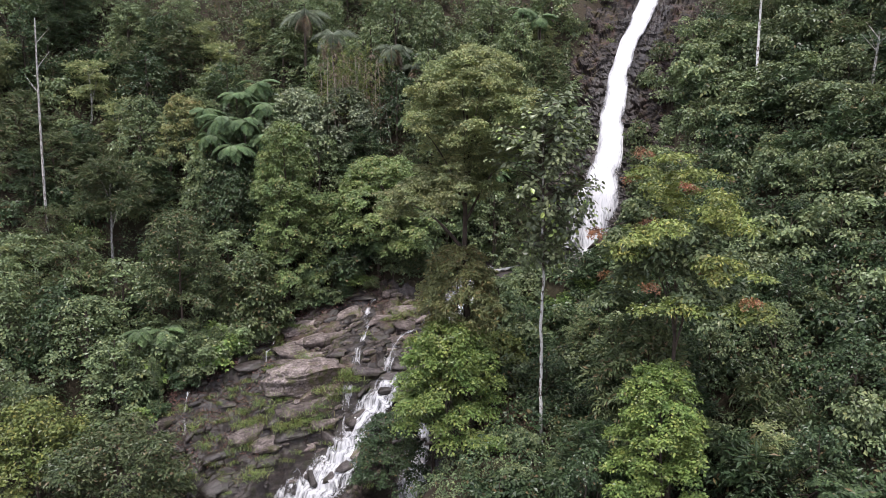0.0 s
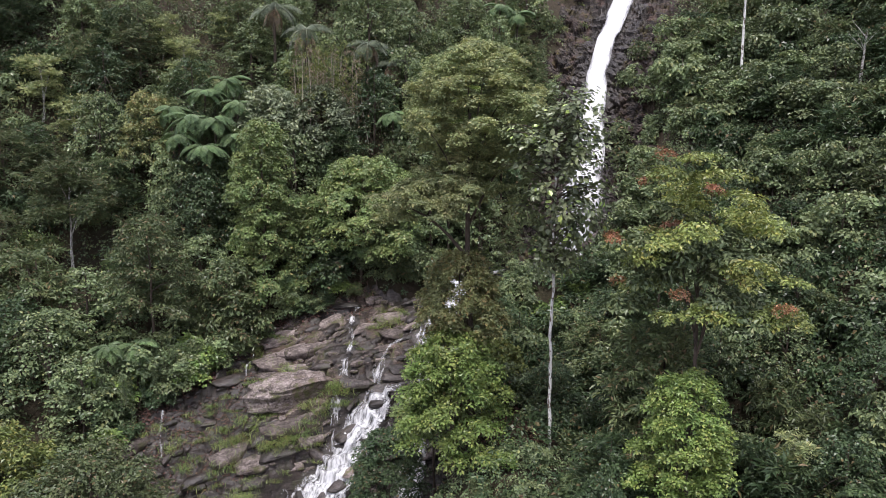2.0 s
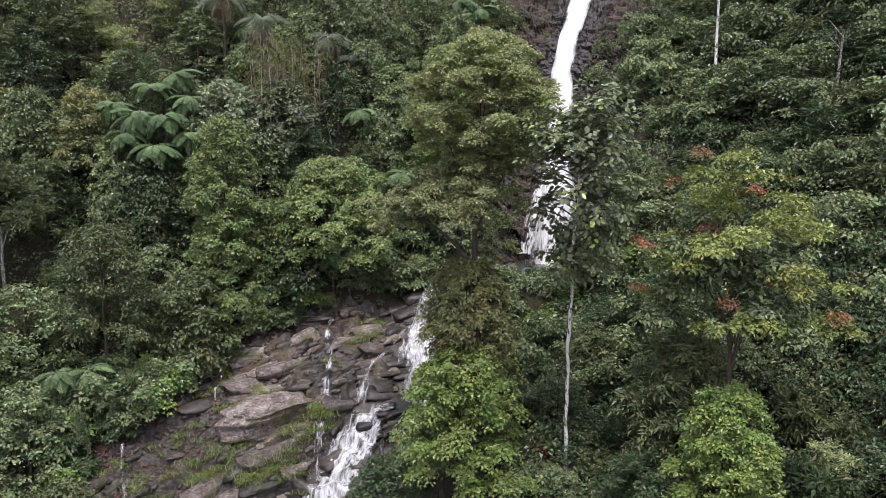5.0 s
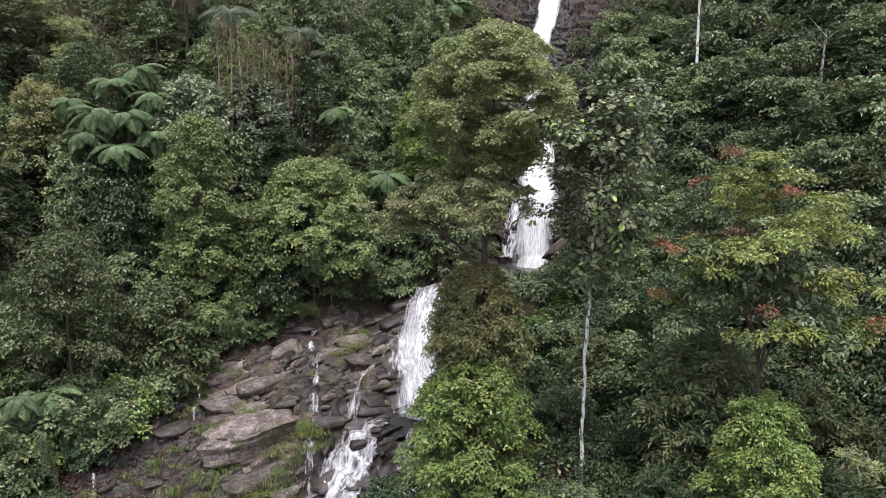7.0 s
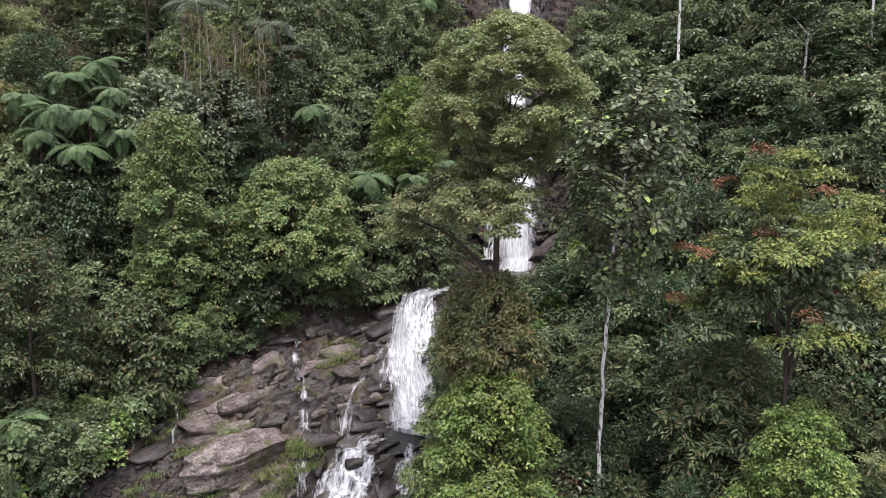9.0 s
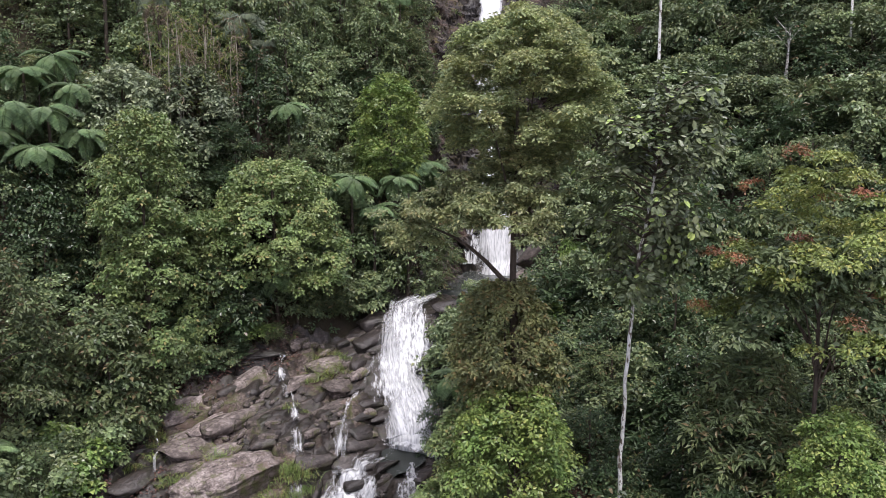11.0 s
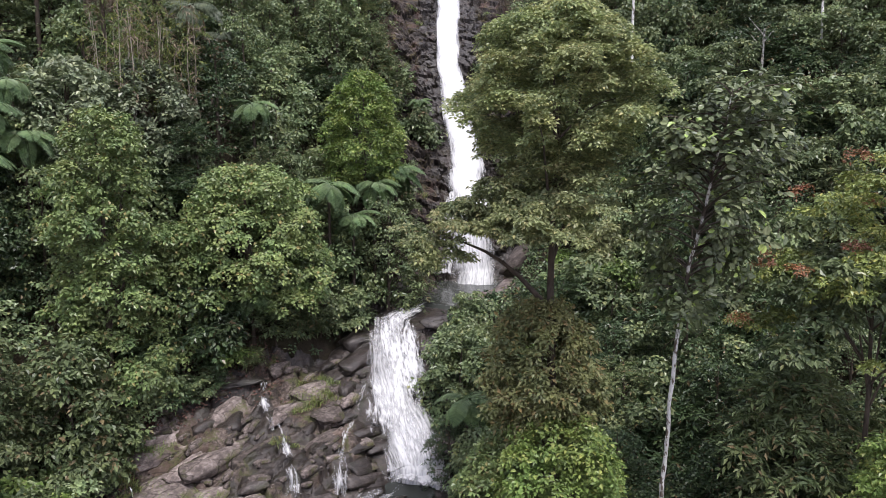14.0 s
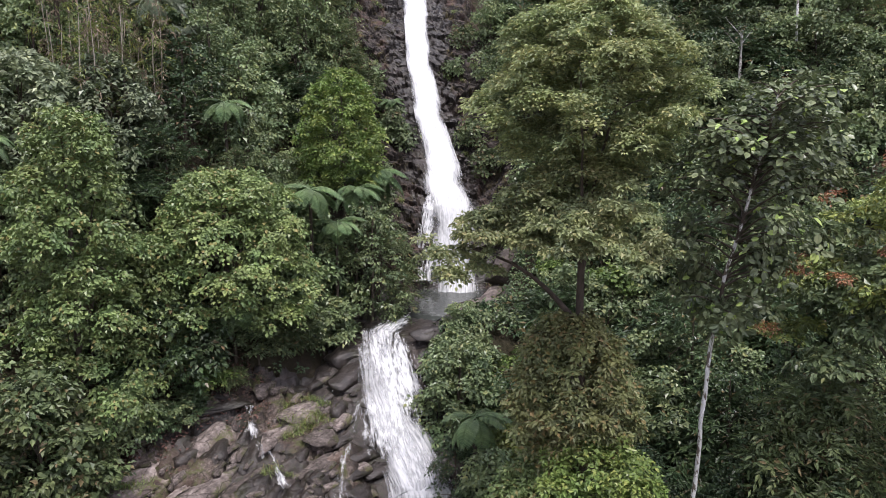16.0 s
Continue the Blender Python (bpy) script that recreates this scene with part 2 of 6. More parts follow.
def white_water(name, cover, sx=6.5, sy=1.3, soft=0.22, bright=0.70):
    """Falling water: streaks of foam with gaps through which the wet rock shows. uv: across, down the fall in metres; 'thick': how full the fall is."""
    m, nt, p, out = material(name)
    uv = nt.nodes.new("ShaderNodeUVMap")
    uv.uv_map = "flow"
    def streak(sx, sy, detail, rough):
        mp = node(nt, "ShaderNodeMapping")
        mp.inputs["Scale"].default_value = (sx, sy, 1)
        nt.links.new(uv.outputs["UV"], mp.inputs["Vector"])
        n = node(nt, "ShaderNodeTexNoise", Scale=1.0, Detail=detail, Roughness=rough, Distortion=0.1)
        nt.links.new(mp.outputs["Vector"], n.inputs["Vector"])
        return n.outputs["Fac"]
    fine, wide = streak(sx, sy, 7, 0.7), streak(1.6, 0.22, 3, 0.5)
    thick = nt.nodes.new("ShaderNodeAttribute")
    thick.attribute_name = "thick"
    s = nt.nodes.new("ShaderNodeMath")
    s.operation = "MULTIPLY_ADD"
    nt.links.new(blend(nt, 0.4, fine, wide), s.inputs[0])
    s.inputs[1].default_value = 1.5
    nt.links.new(thick.outputs["Fac"], s.inputs[2])
    full = ramp(nt, s.outputs[0], [(1.40 - soft - cover, (0, 0, 0)), (1.40 + soft - cover, (1, 1, 1))]) if cover else s.outputs[0]
    nt.links.new(ramp(nt, fine, [(0.34, (0.74 * bright, 0.76 * bright, 0.78 * bright)), (0.5, (0.93 * bright, 0.94 * bright, 0.95 * bright)), (0.62, (bright, bright, bright))]), p.inputs["Base Color"])
    p.inputs["Roughness"].default_value = 0.5
    p.inputs["Subsurface Weight"].default_value = 0.0
    relief(nt, p, fine, 0.25, 0.05)
    tr = nt.nodes.new("ShaderNodeBsdfTransparent")
    mix = nt.nodes.new("ShaderNodeMixShader")
    nt.links.new(full, mix.inputs["Fac"])
    nt.links.new(tr.outputs["BSDF"], mix.inputs[1])
    nt.links.new(p.outputs["BSDF"], mix.inputs[2])
    nt.links.new(mix.outputs["Shader"], out.inputs["Surface"])
    return m


def still_water(name):
    m, nt, p, out = material(name)
    foam = ramp(nt, grain(nt, 1.3, 6, 0.75), [(0.55, (0.05, 0.055, 0.05)), (0.75, (0.22, 0.23, 0.22))])
    nt.links.new(foam, p.inputs["Base Color"])
    p.inputs["Roughness"].default_value = 0.12
    p.inputs["IOR"].default_value = 1.33
    relief(nt, p, grain(nt, 3.0, 4, 0.6), 0.35, 0.05)
    return m


LEAF = {
    "dome": foliage("greygreen_leaves", (0.150, 0.208, 0.072), (0.420, 0.495, 0.190), (0.440, 0.425, 0.200), 0.45, 0.34, 0.10),
    "big": foliage("dark_leathery_leaves", (0.064, 0.092, 0.038), (0.215, 0.268, 0.112), (0.340, 0.440, 0.130), 0.34, 0.15, 0.06),
    "autumn": foliage("yellowgreen_leaves", (0.118, 0.176, 0.044), (0.325, 0.408, 0.104), (0.380, 0.375, 0.112), 0.38, 0.28, 0.12),
    "flame": foliage("orange_red_leaves", (0.250, 0.100, 0.050), (0.400, 0.240, 0.100), None, 0.5, 0.25),
    "lime": foliage("bright_green_leaves", (0.098, 0.182, 0.040), (0.246, 0.368, 0.092), (0.345, 0.415, 0.135), 0.36, 0.28, 0.12),
    "bright": foliage("fresh_lime_leaves", (0.120, 0.205, 0.042), (0.310, 0.440, 0.105), (0.380, 0.430, 0.130), 0.4, 0.28, 0.12),
    "mid": foliage("mid_green_leaves", (0.090, 0.154, 0.058), (0.272, 0.356, 0.138), (0.295, 0.325, 0.140), 0.38, 0.22, 0.07),
    "deep": foliage("deep_green_leaves", (0.034, 0.070, 0.027), (0.108, 0.166, 0.059), (0.180, 0.140, 0.070), 0.38, 0.2, 0.04),
    "olive": foliage("olive_leaves", (0.070, 0.114, 0.040), (0.186, 0.240, 0.086), (0.225, 0.180, 0.094), 0.45, 0.22, 0.08),
    "vine": foliage("climber_leaves", (0.104, 0.176, 0.050), (0.284, 0.380, 0.118), (0.285, 0.260, 0.105), 0.42, 0.25, 0.06),
    "pale": foliage("pale_grey_green_leaves", (0.125, 0.180, 0.082), (0.350, 0.420, 0.210), None, 0.42, 0.2),
    "rust": foliage("brown_olive_leaves", (0.150, 0.188, 0.062), (0.375, 0.420, 0.148), (0.350, 0.275, 0.120), 0.5, 0.3, 0.12),
    "fern": foliage("fern_fronds", (0.092, 0.170, 0.062), (0.215, 0.325, 0.118), None, 0.55, 0.3),
    "palm": foliage("palm_fronds", (0.096, 0.140, 0.070), (0.270, 0.330, 0.185), None, 0.5, 0.2),
    "dead": foliage("withered_fronds", (0.175, 0.150, 0.085), (0.400, 0.335, 0.195), None, 0.8, 0.1),
    "litter": foliage("fallen_leaves", (0.085, 0.048, 0.032), (0.215, 0.125, 0.080), None, 0.8, 0.1),
    "grass": foliage("wet_grass", (0.105, 0.168, 0.042), (0.265, 0.355, 0.092), (0.280, 0.225, 0.100), 0.5, 0.3, 0.10),
}
BARK = bark("brown_bark", (0.045, 0.035, 0.026), (0.13, 0.10, 0.075))
PALE_BARK = bark("lichen_white_bark", (0.09, 0.075, 0.06), (0.30, 0.28, 0.25), (0.56, 0.55, 0.51), 1.6)
WHITE_BARK = bark("white_lichen_bark", (0.70, 0.69, 0.64), (0.96, 0.95, 0.92), (0.17, 0.14, 0.11), 0.62, 0.535)
DRY_STEM = bark("dry_pale_stems", (0.26, 0.22, 0.17), (0.56, 0.50, 0.41))
# ROCK, seen between slabs, is darker than BOULDER: mossy brown plus painted crevice shade
ROCK = stone("stream_rock", (0.018, 0.013, 0.011), (0.100, 0.076, 0.062), (0.32, 0.270, 0.240))
BOULDER = stone("boulder_rock", (0.034, 0.027, 0.024), (0.190, 0.158, 0.142), (0.46, 0.405, 0.380), stain=(0.120, 0.088, 0.070))
CLIFF = stone("cliff_rock", (0.014, 0.012, 0.011), (0.052, 0.043, 0.038), (0.17, 0.145, 0.127), (0.085, 0.070, 0.022), stain=(0.120, 0.076, 0.060), joints=0.9)
SOIL = soil("forest_soil")
FOAM = white_water("white_water", 0.55, 8.0, 0.9, 0.36)
SPRAY = white_water("thin_white_water", 0.40, 6.0, 1.2, 0.22)
STEPPED = white_water("stepped_white_water", 0.40, 3.6, 2.2, 0.26)
POOL = still_water("pool_water")


# ---- builders ----
def raw_mesh(name, verts, faces, smooth=False, mat=None):
    """A mesh from arrays of corners and of faces with the same number of corners each."""
    verts, faces = np.asarray(verts, np.float32), np.asarray(faces, np.int32)
    me = bpy.data.meshes.new(name)
    n, k = faces.shape
    me.vertices.add(len(verts))
    me.vertices.foreach_set("co", verts.ravel())
    me.loops.add(n * k)
    me.loops.foreach_set("vertex_index", faces.ravel())
    me.polygons.add(n)
    me.polygons.foreach_set("loop_start", np.arange(0, n * k, k, dtype=np.int32))
    me.update(calc_edges=True)
    me.polygons.foreach_set("use_smooth", np.full(n, smooth))
    if mat:
        me.materials.append(mat)
    return me


def part(name, me, parent, label=""):
    ob = new(name, me)
    ob.parent = parent
    if label:
        ob["label"] = label
    return ob


def unit(v):
    return v / np.maximum(np.linalg.norm(v, axis=-1, keepdims=True), 1e-9)


def leaves(base, way, up, length, width, fold=0.25):
    """Leaf blades: lens-shaped, folded along the midrib and bent down at the tip."""
    side = unit(np.cross(way, up))
    nrm = np.cross(side, way)
    L, W = length[:, None], width[:, None]
    mid = base + way * L * 0.45
    v = np.stack([base, mid + side * W * 0.5 + nrm * W * fold, base + way * L - nrm * L * 0.12, mid - side * W * 0.5 + nrm * W * fold], 1).reshape(-1, 3)
    i = np.arange(len(base))[:, None] * 4
    f = np.concatenate([i + np.array([[0, 1, 2]]), i + np.array([[0, 2, 3]])], 0)
    return v, f


def broad_leaves(base, way, up, length, width):
    """Oval leaf blades with six corners, for large leaves near the eye."""
    side = unit(np.cross(way, up))
    nrm = np.cross(side, way)
    L, W = length[:, None], width[:, None]
    a, b = base + way * L * 0.28 + nrm * L * 0.05, base + way * L * 0.68 + nrm * L * 0.03
    v = np.stack([base, a + side * W * 0.46, b + side * W * 0.44, base + way * L - nrm * L * 0.1, b - side * W * 0.44, a - side * W * 0.46], 1).reshape(-1, 3)
    i = np.arange(len(base))[:, None] * 6
    return v, np.concatenate([i + np.array([t]) for t in ([0, 1, 2], [0, 2, 3], [0, 3, 4], [0, 4, 5])], 0)


def tube(points, radii, sides=7):
    """A round tapered limb along a line of points."""
    pts, rad = np.asarray(points, float), np.asarray(radii, float)
    tang = unit(np.gradient(pts, axis=0))
    ref = np.where(np.abs(tang[:, 2:3]) > 0.9, np.array([[1.0, 0, 0]]), np.array([[0, 0, 1.0]]))
    a = unit(np.cross(tang, ref))
    b = np.cross(tang, a)
    ang = np.linspace(0, 2 * np.pi, sides, endpoint=False)
    ring = pts[:, None] + rad[:, None, None] * (np.cos(ang)[None, :, None] * a[:, None] + np.sin(ang)[None, :, None] * b[:, None])
    v = ring.reshape(-1, 3)
    f = [(r * sides + s, r * sides + (s + 1) % sides, (r + 1) * sides + (s + 1) % sides, (r + 1) * sides + s) for r in range(len(pts) - 1) for s in range(sides)]
    return v, np.array(f)


def join(pieces):
    vs, fs, n = [], [], 0
    for v, f in pieces:
        vs.append(v)
        fs.append(f + n)
        n += len(v)
    return np.concatenate(vs), np.concatenate(fs)


def twigs(rng, tips, out, spray, count, leaf, ratio, droop, flat, blade=None):
    """Sprays at the tips. Narrow leaves stand to both sides of a twig, broad ones in loose whorls round its end."""
    n, k = len(tips), count
    out = unit(out + rng.normal(0, 0.35, (n, 3)))
    down = np.array([0, 0, 1.0])
    up = unit(down * flat + out * (1 - flat) + rng.normal(0, 0.22, (n, 3)))[:, None]
    o = out[:, None]
    if ratio < 0.37:
        t = np.linspace(0.05, 1, k)[None, :, None]
        sgn = np.where(np.arange(k) % 2, 1.0, -1.0)[None, :, None]
        base = tips[:, None] + o * t * spray - down * (t ** 2) * spray * droop
        side = unit(np.cross(o, up))
        way = unit(o * (0.35 + 0.5 * t) + side * sgn * (1.0 - 0.5 * t) - down * droop * 0.8 + rng.normal(0, 0.2, (n, k, 3)))
    else:
        side = unit(np.cross(o, up + rng.normal(0, 0.01, (n, 1, 3))))
        fwd = unit(np.cross(up, side))
        a = (np.arange(k) * 2.39996)[None, :] + rng.uniform(0, 6.28, (n, 1)) + rng.normal(0, 0.25, (n, k))
        ring = np.cos(a)[..., None] * side + np.sin(a)[..., None] * fwd
        base = tips[:, None] + o * spray * rng.uniform(-0.1, 0.9, (n, k, 1)) + ring * leaf * rng.uniform(0.05, 0.75, (n, k, 1))
        way = unit(ring + o * 0.25 - down * droop * rng.uniform(0.2, 1.3, (n, k, 1)) + rng.normal(0, 0.15, (n, k, 3)))
    upn = unit(up + rng.normal(0, 0.3, (n, k, 3)))
    L = leaf * rng.uniform(0.6, 1.25, n * k)
    if ratio >= 0.37:
        L, ratio = L * 0.84, ratio * 1.22
    return (blade or leaves)(base.reshape(-1, 3), way.reshape(-1, 3), upn.reshape(-1, 3), L, L * ratio * rng.uniform(0.8, 1.2, n * k))


def crown_shape(rng, kind, R, H):
    """Middles and radii of the clumps that make up a crown R wide and H high (its foot at height 0)."""
    if kind == "dome":
        n = 34
        a, u = rng.uniform(0, 2 * np.pi, n), rng.uniform(0.0, 1, n) ** 0.8
        el = u * np.pi / 2
        c = np.stack([np.cos(a) * np.cos(el) * R * 0.78, np.sin(a) * np.cos(el) * R * 0.78, H * 0.25 + np.sin(el) * H * 0.58], 1)
        r = R * rng.uniform(0.24, 0.36, n)
    elif kind == "column":
        n = 46
        h = np.linspace(0.06, 0.95, n)
        a = rng.uniform(0, 2 * np.pi, n)
        w = R * (0.35 + 0.5 * np.sin(np.pi * np.clip(h * 0.9 + 0.12, 0, 1))) * rng.uniform(0.5, 1.0, n)
        c = np.stack([np.cos(a) * w * 0.7, np.sin(a) * w * 0.7, h * H], 1)
        r = R * rng.uniform(0.22, 0.36, n) * (1.1 - 0.45 * h)
    elif kind == "layer":
        n = 36
        a, q = rng.uniform(0, 2 * np.pi, n), np.sqrt(rng.uniform(0, 1, n))
        h = rng.uniform(0.15, 1, n)
        c = np.stack([np.cos(a) * q * R * (1.05 - 0.55 * h), np.sin(a) * q * R * (1.05 - 0.55 * h), h * H * 0.95], 1)
        r = R * rng.uniform(0.17, 0.30, n)
    elif kind == "pillar":
        n = 130
        h, a = np.linspace(0.02, 0.98, n), np.arange(n) * 2.39996 + rng.normal(0, 0.3, n)
        w = R * np.minimum(1.05 - 0.55 * h, 1.9 * np.sqrt(np.clip(1.0 - h, 0, 1))) * rng.uniform(0.5, 0.95, n)
        c = np.stack([np.cos(a) * w, np.sin(a) * w, h * H * 0.96], 1)
        r = R * rng.uniform(0.15, 0.26, n)
    elif kind == "puffs":
        n = 160
        h, a = np.linspace(0.03, 0.99, n), np.arange(n) * 2.39996 + rng.normal(0, 0.3, n)
        w = R * np.sqrt(np.clip(1 - np.clip(h * 1.25 - 0.25, -1, 1) ** 2.0, 0, 1)) * np.minimum(1, 0.62 + 1.3 * h) * rng.uniform(0.62, 0.95, n)
        c = np.stack([np.cos(a) * w, np.sin(a) * w, h * H * 0.93], 1)
        r = R * rng.uniform(0.13, 0.21, n)
    elif kind == "cap":
        n = 170
        h = 1 - np.linspace(0.0, 1, n) ** 1.15
        a = np.arange(n) * 2.39996 + rng.normal(0, 0.5, n)
        w = R * np.sqrt(np.clip(1 - np.clip(h * 1.35 - 0.35, -1, 1) ** 2.0, 0, 1)) * np.clip(0.34 + 1.7 * h, 0, 1) * rng.uniform(0.6, 0.97, n)
        c = np.stack([np.cos(a) * w, np.sin(a) * w, h * H * 0.93 + rng.normal(0, 0.15, n)], 1)
        r = R * rng.uniform(0.12, 0.2, n)
    elif kind == "mound":
        n = 64
        h, a = np.linspace(0.04, 0.97, n), np.arange(n) * 2.39996 + rng.normal(0, 0.4, n)
        w = R * np.sqrt(np.clip(1 - h ** 2.4, 0, 1)) * rng.uniform(0.6, 0.98, n)
        c = np.stack([np.cos(a) * w, np.sin(a) * w, h * H * 0.9], 1)
        r = R * rng.uniform(0.20, 0.32, n)
    else:
        n = 30
        a, q = rng.uniform(0, 2 * np.pi, n), np.sqrt(rng.uniform(0, 1, n))
        c = np.stack([np.cos(a) * q * R * 0.7, np.sin(a) * q * R * 0.7, H * rng.uniform(0.2, 0.9, n)], 1)
        r = R * rng.uniform(0.17, 0.32, n)
    return c, r


FLAT = {"dome": 0.8, "mound": 0.66, "column": 0.7, "layer": 0.40, "bush": 0.66, "puffs": 0.72, "cap": 0.72, "pillar": 0.75}


def crown_mesh(rng, kind, R, H, leaf, ratio, count, sprays, droop, mat, flat=0.4, shape=None):
    c, r = shape if shape else crown_shape(rng, kind, R, H)
    w = r ** 2 / (r ** 2).sum()
    squash = np.array([1, 1, FLAT.get(kind, 0.8)])
    many = sprays * 3
    pick = rng.choice(len(c), many, p=w)
    d = unit(rng.normal(0, 1, (many, 3)))
    d[:, 2] = np.where(d[:, 2] < -0.3, -d[:, 2], d[:, 2])
    rad = r[pick] * rng.uniform(0.5, 1.08, many) ** 0.6
    tips = c[pick] + d * rad[:, None] * squash
    deep = np.full(many, 9.0)
    for m, q in zip(c, r):
        deep = np.minimum(deep, np.linalg.norm((tips - m) / squash, axis=1) / q)
    keep = np.argsort(np.where(deep > rng.uniform(0.55, 0.95, many), 0, 1), kind="stable")[:sprays]
    tips, d = tips[keep], d[keep]
    mean = c.mean(0) * np.array([1, 1, 0.6])
    out = unit(d * np.array([1, 1, 0.5]) + 0.4 * unit(tips - mean))
    spray = leaf * count * 0.28 if ratio < 0.37 else leaf * 0.9
    v, f = twigs(rng, tips - out * spray * 0.5, out, spray, count, leaf, ratio, droop, flat)
    return raw_mesh("crown", v, f, False, mat)


def trunk_mesh(rng, height, r0, mat, limbs=6, crown_r=2.5, from_h=0.5, lean=0.3, fine=9, targets=None):
    h = np.linspace(0, 1, 9)
    sway = np.cumsum(rng.normal(0, lean / 5, (9, 2)), 0)
    line = np.column_stack([sway[:, 0], sway[:, 1], h * height - 0.5 * (h == 0)])
    line[0, :2] = 0
    pieces = [tube(line, r0 * (1.25 - 0.95 * h ** 0.8) * np.where(h == 0, 1.35, 1), fine)]
    for k in range(limbs):
        hh = from_h + (0.95 - from_h) * (k + rng.uniform(0, 0.8)) / max(limbs, 1)
        p = np.array([np.interp(hh, h, line[:, q]) for q in range(3)])
        if targets is not None:
            end = targets[rng.integers(len(targets))]
        else:
            a = rng.uniform(0, 2 * np.pi)
            end = p + np.array([np.cos(a) * crown_r * 0.7, np.sin(a) * crown_r * 0.7, crown_r * rng.uniform(0.15, 0.6)])
        s = np.linspace(0, 1, 6)[:, None]
        way = p + (end - p) * s + np.array([0, 0, 1.0]) * np.sin(np.pi * s) * 0.12 * np.linalg.norm(end - p) + rng.normal(0, 0.05, (6, 3)) * s
        pieces.append(tube(way, r0 * (0.5 * (1 - hh) + 0.16) * (1.05 - 0.85 * s[:, 0]), 6))
    v, f = join(pieces)
    return raw_mesh("trunk", v, f, True, mat)


def make_tree(name, label, seed, kind, leafmat, height, R, crown_h, leaf, ratio=0.5, count=7, sprays=900, droop=0.25, r0=0.14, barkmat=None, limbs=7, flat=0.55, category="tree", group="", trunk_to=0.9):
    rng = np.random.default_rng(seed)
    leaf = leaf * (1.2 if leaf > 0.22 else 1.1)
    root = tagged(new(name), label, category, group)
    c, r = crown_shape(rng, kind, R, crown_h)
    foot = height - crown_h
    c = c + np.array([0, 0, foot])
    part("trunk", trunk_mesh(rng, height * trunk_to, r0, barkmat or BARK, limbs, R, max(0.25, foot / height * 0.95), 0.3, 8, c), root)
    part("crown", crown_mesh(rng, kind, R, crown_h, leaf, ratio, count, sprays, droop, LEAF[leafmat], flat, (c, r)), root)
    return root


def spot(x, y, turn=0.0, scale=1.0, sink=0.15, tall=None, z=None):
    zz = (ground_at(x, y) if z is None else z) - sink
    return Matrix.LocRotScale((x, y, zz), Euler((0, 0, turn)), (scale, scale, tall or scale))


# ---- ground, rock, water ----
def axis(core, fine, far):
    """Even steps in the core, growing ones out to the horizon."""
    a, b = core
    inner = np.arange(a, b + fine, fine)
    grow = fine * 1.22 ** np.arange(1, 60)
    reach = np.cumsum(grow)
    reach = reach[reach < far]
    return np.concatenate([a - reach[::-1], inner, inner[-1] + reach])


def sheet(name, xs, ys, height, keep=None, mat=None):
    X, Y = np.meshgrid(xs, ys, indexing="ij")
    Z = height(X, Y)
    nx, ny = X.shape
    idx = np.arange(nx * ny).reshape(nx, ny)
    f = np.stack([idx[:-1, :-1], idx[1:, :-1], idx[1:, 1:], idx[:-1, 1:]], -1).reshape(-1, 4)
    v = np.stack([X, Y, Z], -1).reshape(-1, 3)
    if keep is not None:
        k = keep(X, Y).reshape(-1)
        f = f[k[f].all(1)]
        used = np.unique(f)
        again = np.full(len(v), -1)
        again[used] = np.arange(len(used))
        v, f = v[used], again[f]
    return raw_mesh(name, v, f, True, mat), v


def soil_height(x, y):
    inside = rock_zone(x, y)
    return land(x, y) + 0.15 * fbm(x, y, 1.4, 61, 3) - 0.9 * step(0.15, 0.6, inside)


def rock_zone(x, y):
    """1 where bare rock shows: the walls beside the high fall, the slabs on the left bank below, the stream bed; 0 in the forest."""
    d, level, half, side, along = by_stream(x, y)
    wob = 1.3 * fbm(x, y, 4.0, 41, 3)
    upper = 1 - step(half + 3.5, half + 5.0, d + wob - np.where(side > 0, 0.4, 0.0))
    bed = 1 - step(half + 0.8, half + 2.0, d + 0.6 * wob)
    edge = np.where(x > -12, 68.2 + 0.36 * np.maximum(x + 4, 0), 68.2 - 0.95 * (-12 - x))
    slabs = step(-0.8, 0.8, edge + wob * 0.7 - y) * step(-27, -23, x + wob) * (1 - step(0.5, 2.0, side * d))
    return np.where(along < 7.6, upper, np.where(along < 9.6, 1 - step(half + 2.0, half + 3.4, d + wob), np.maximum(bed, slabs)))


BED = 0.42


def rock_blocks(x, y):
    """Large and small blocks of the broken beds, long along the strike."""
    u, v = x * math.cos(BED) + y * math.sin(BED), y * math.cos(BED) - x * math.sin(BED)
    u, v = u + 0.35 * fbm(x, y, 2.0, 52, 3), v + 0.25 * fbm(x, y, 1.5, 57, 3)
    return blocks(u / 2.7, v / 0.95, 81), blocks(u / 1.25 + 7, v / 0.5, 82)


def rock_height(x, y):
    """The ground broken into tilted slabs with open joints between them."""
    z = land(x, y)
    d, level, half, side, along = by_stream(x, y)
    dry = step(half * 0.9, half + 1.6, d)
    (a, b, gap), (a2, b2, gap2) = rock_blocks(x, y)
    slab = 0.55 * (a - 0.45) + 0.35 * (b - 0.5) * lattice(x / 1.6, y / 1.6, 88)
    small = 0.16 * (a2 - 0.5)
    joint = 0.55 * np.exp(-(gap / 0.10) ** 2) + 0.16 * np.exp(-(gap2 / 0.09) ** 2)
    rough = 0.07 * fbm(x, y, 0.6, 71, 4) + 0.3 * fbm(x, y, 4.2, 77, 2)
    return z + (0.12 + 0.88 * dry) * (slab + small - joint) + (0.3 + 0.7 * dry) * rough + 0.12


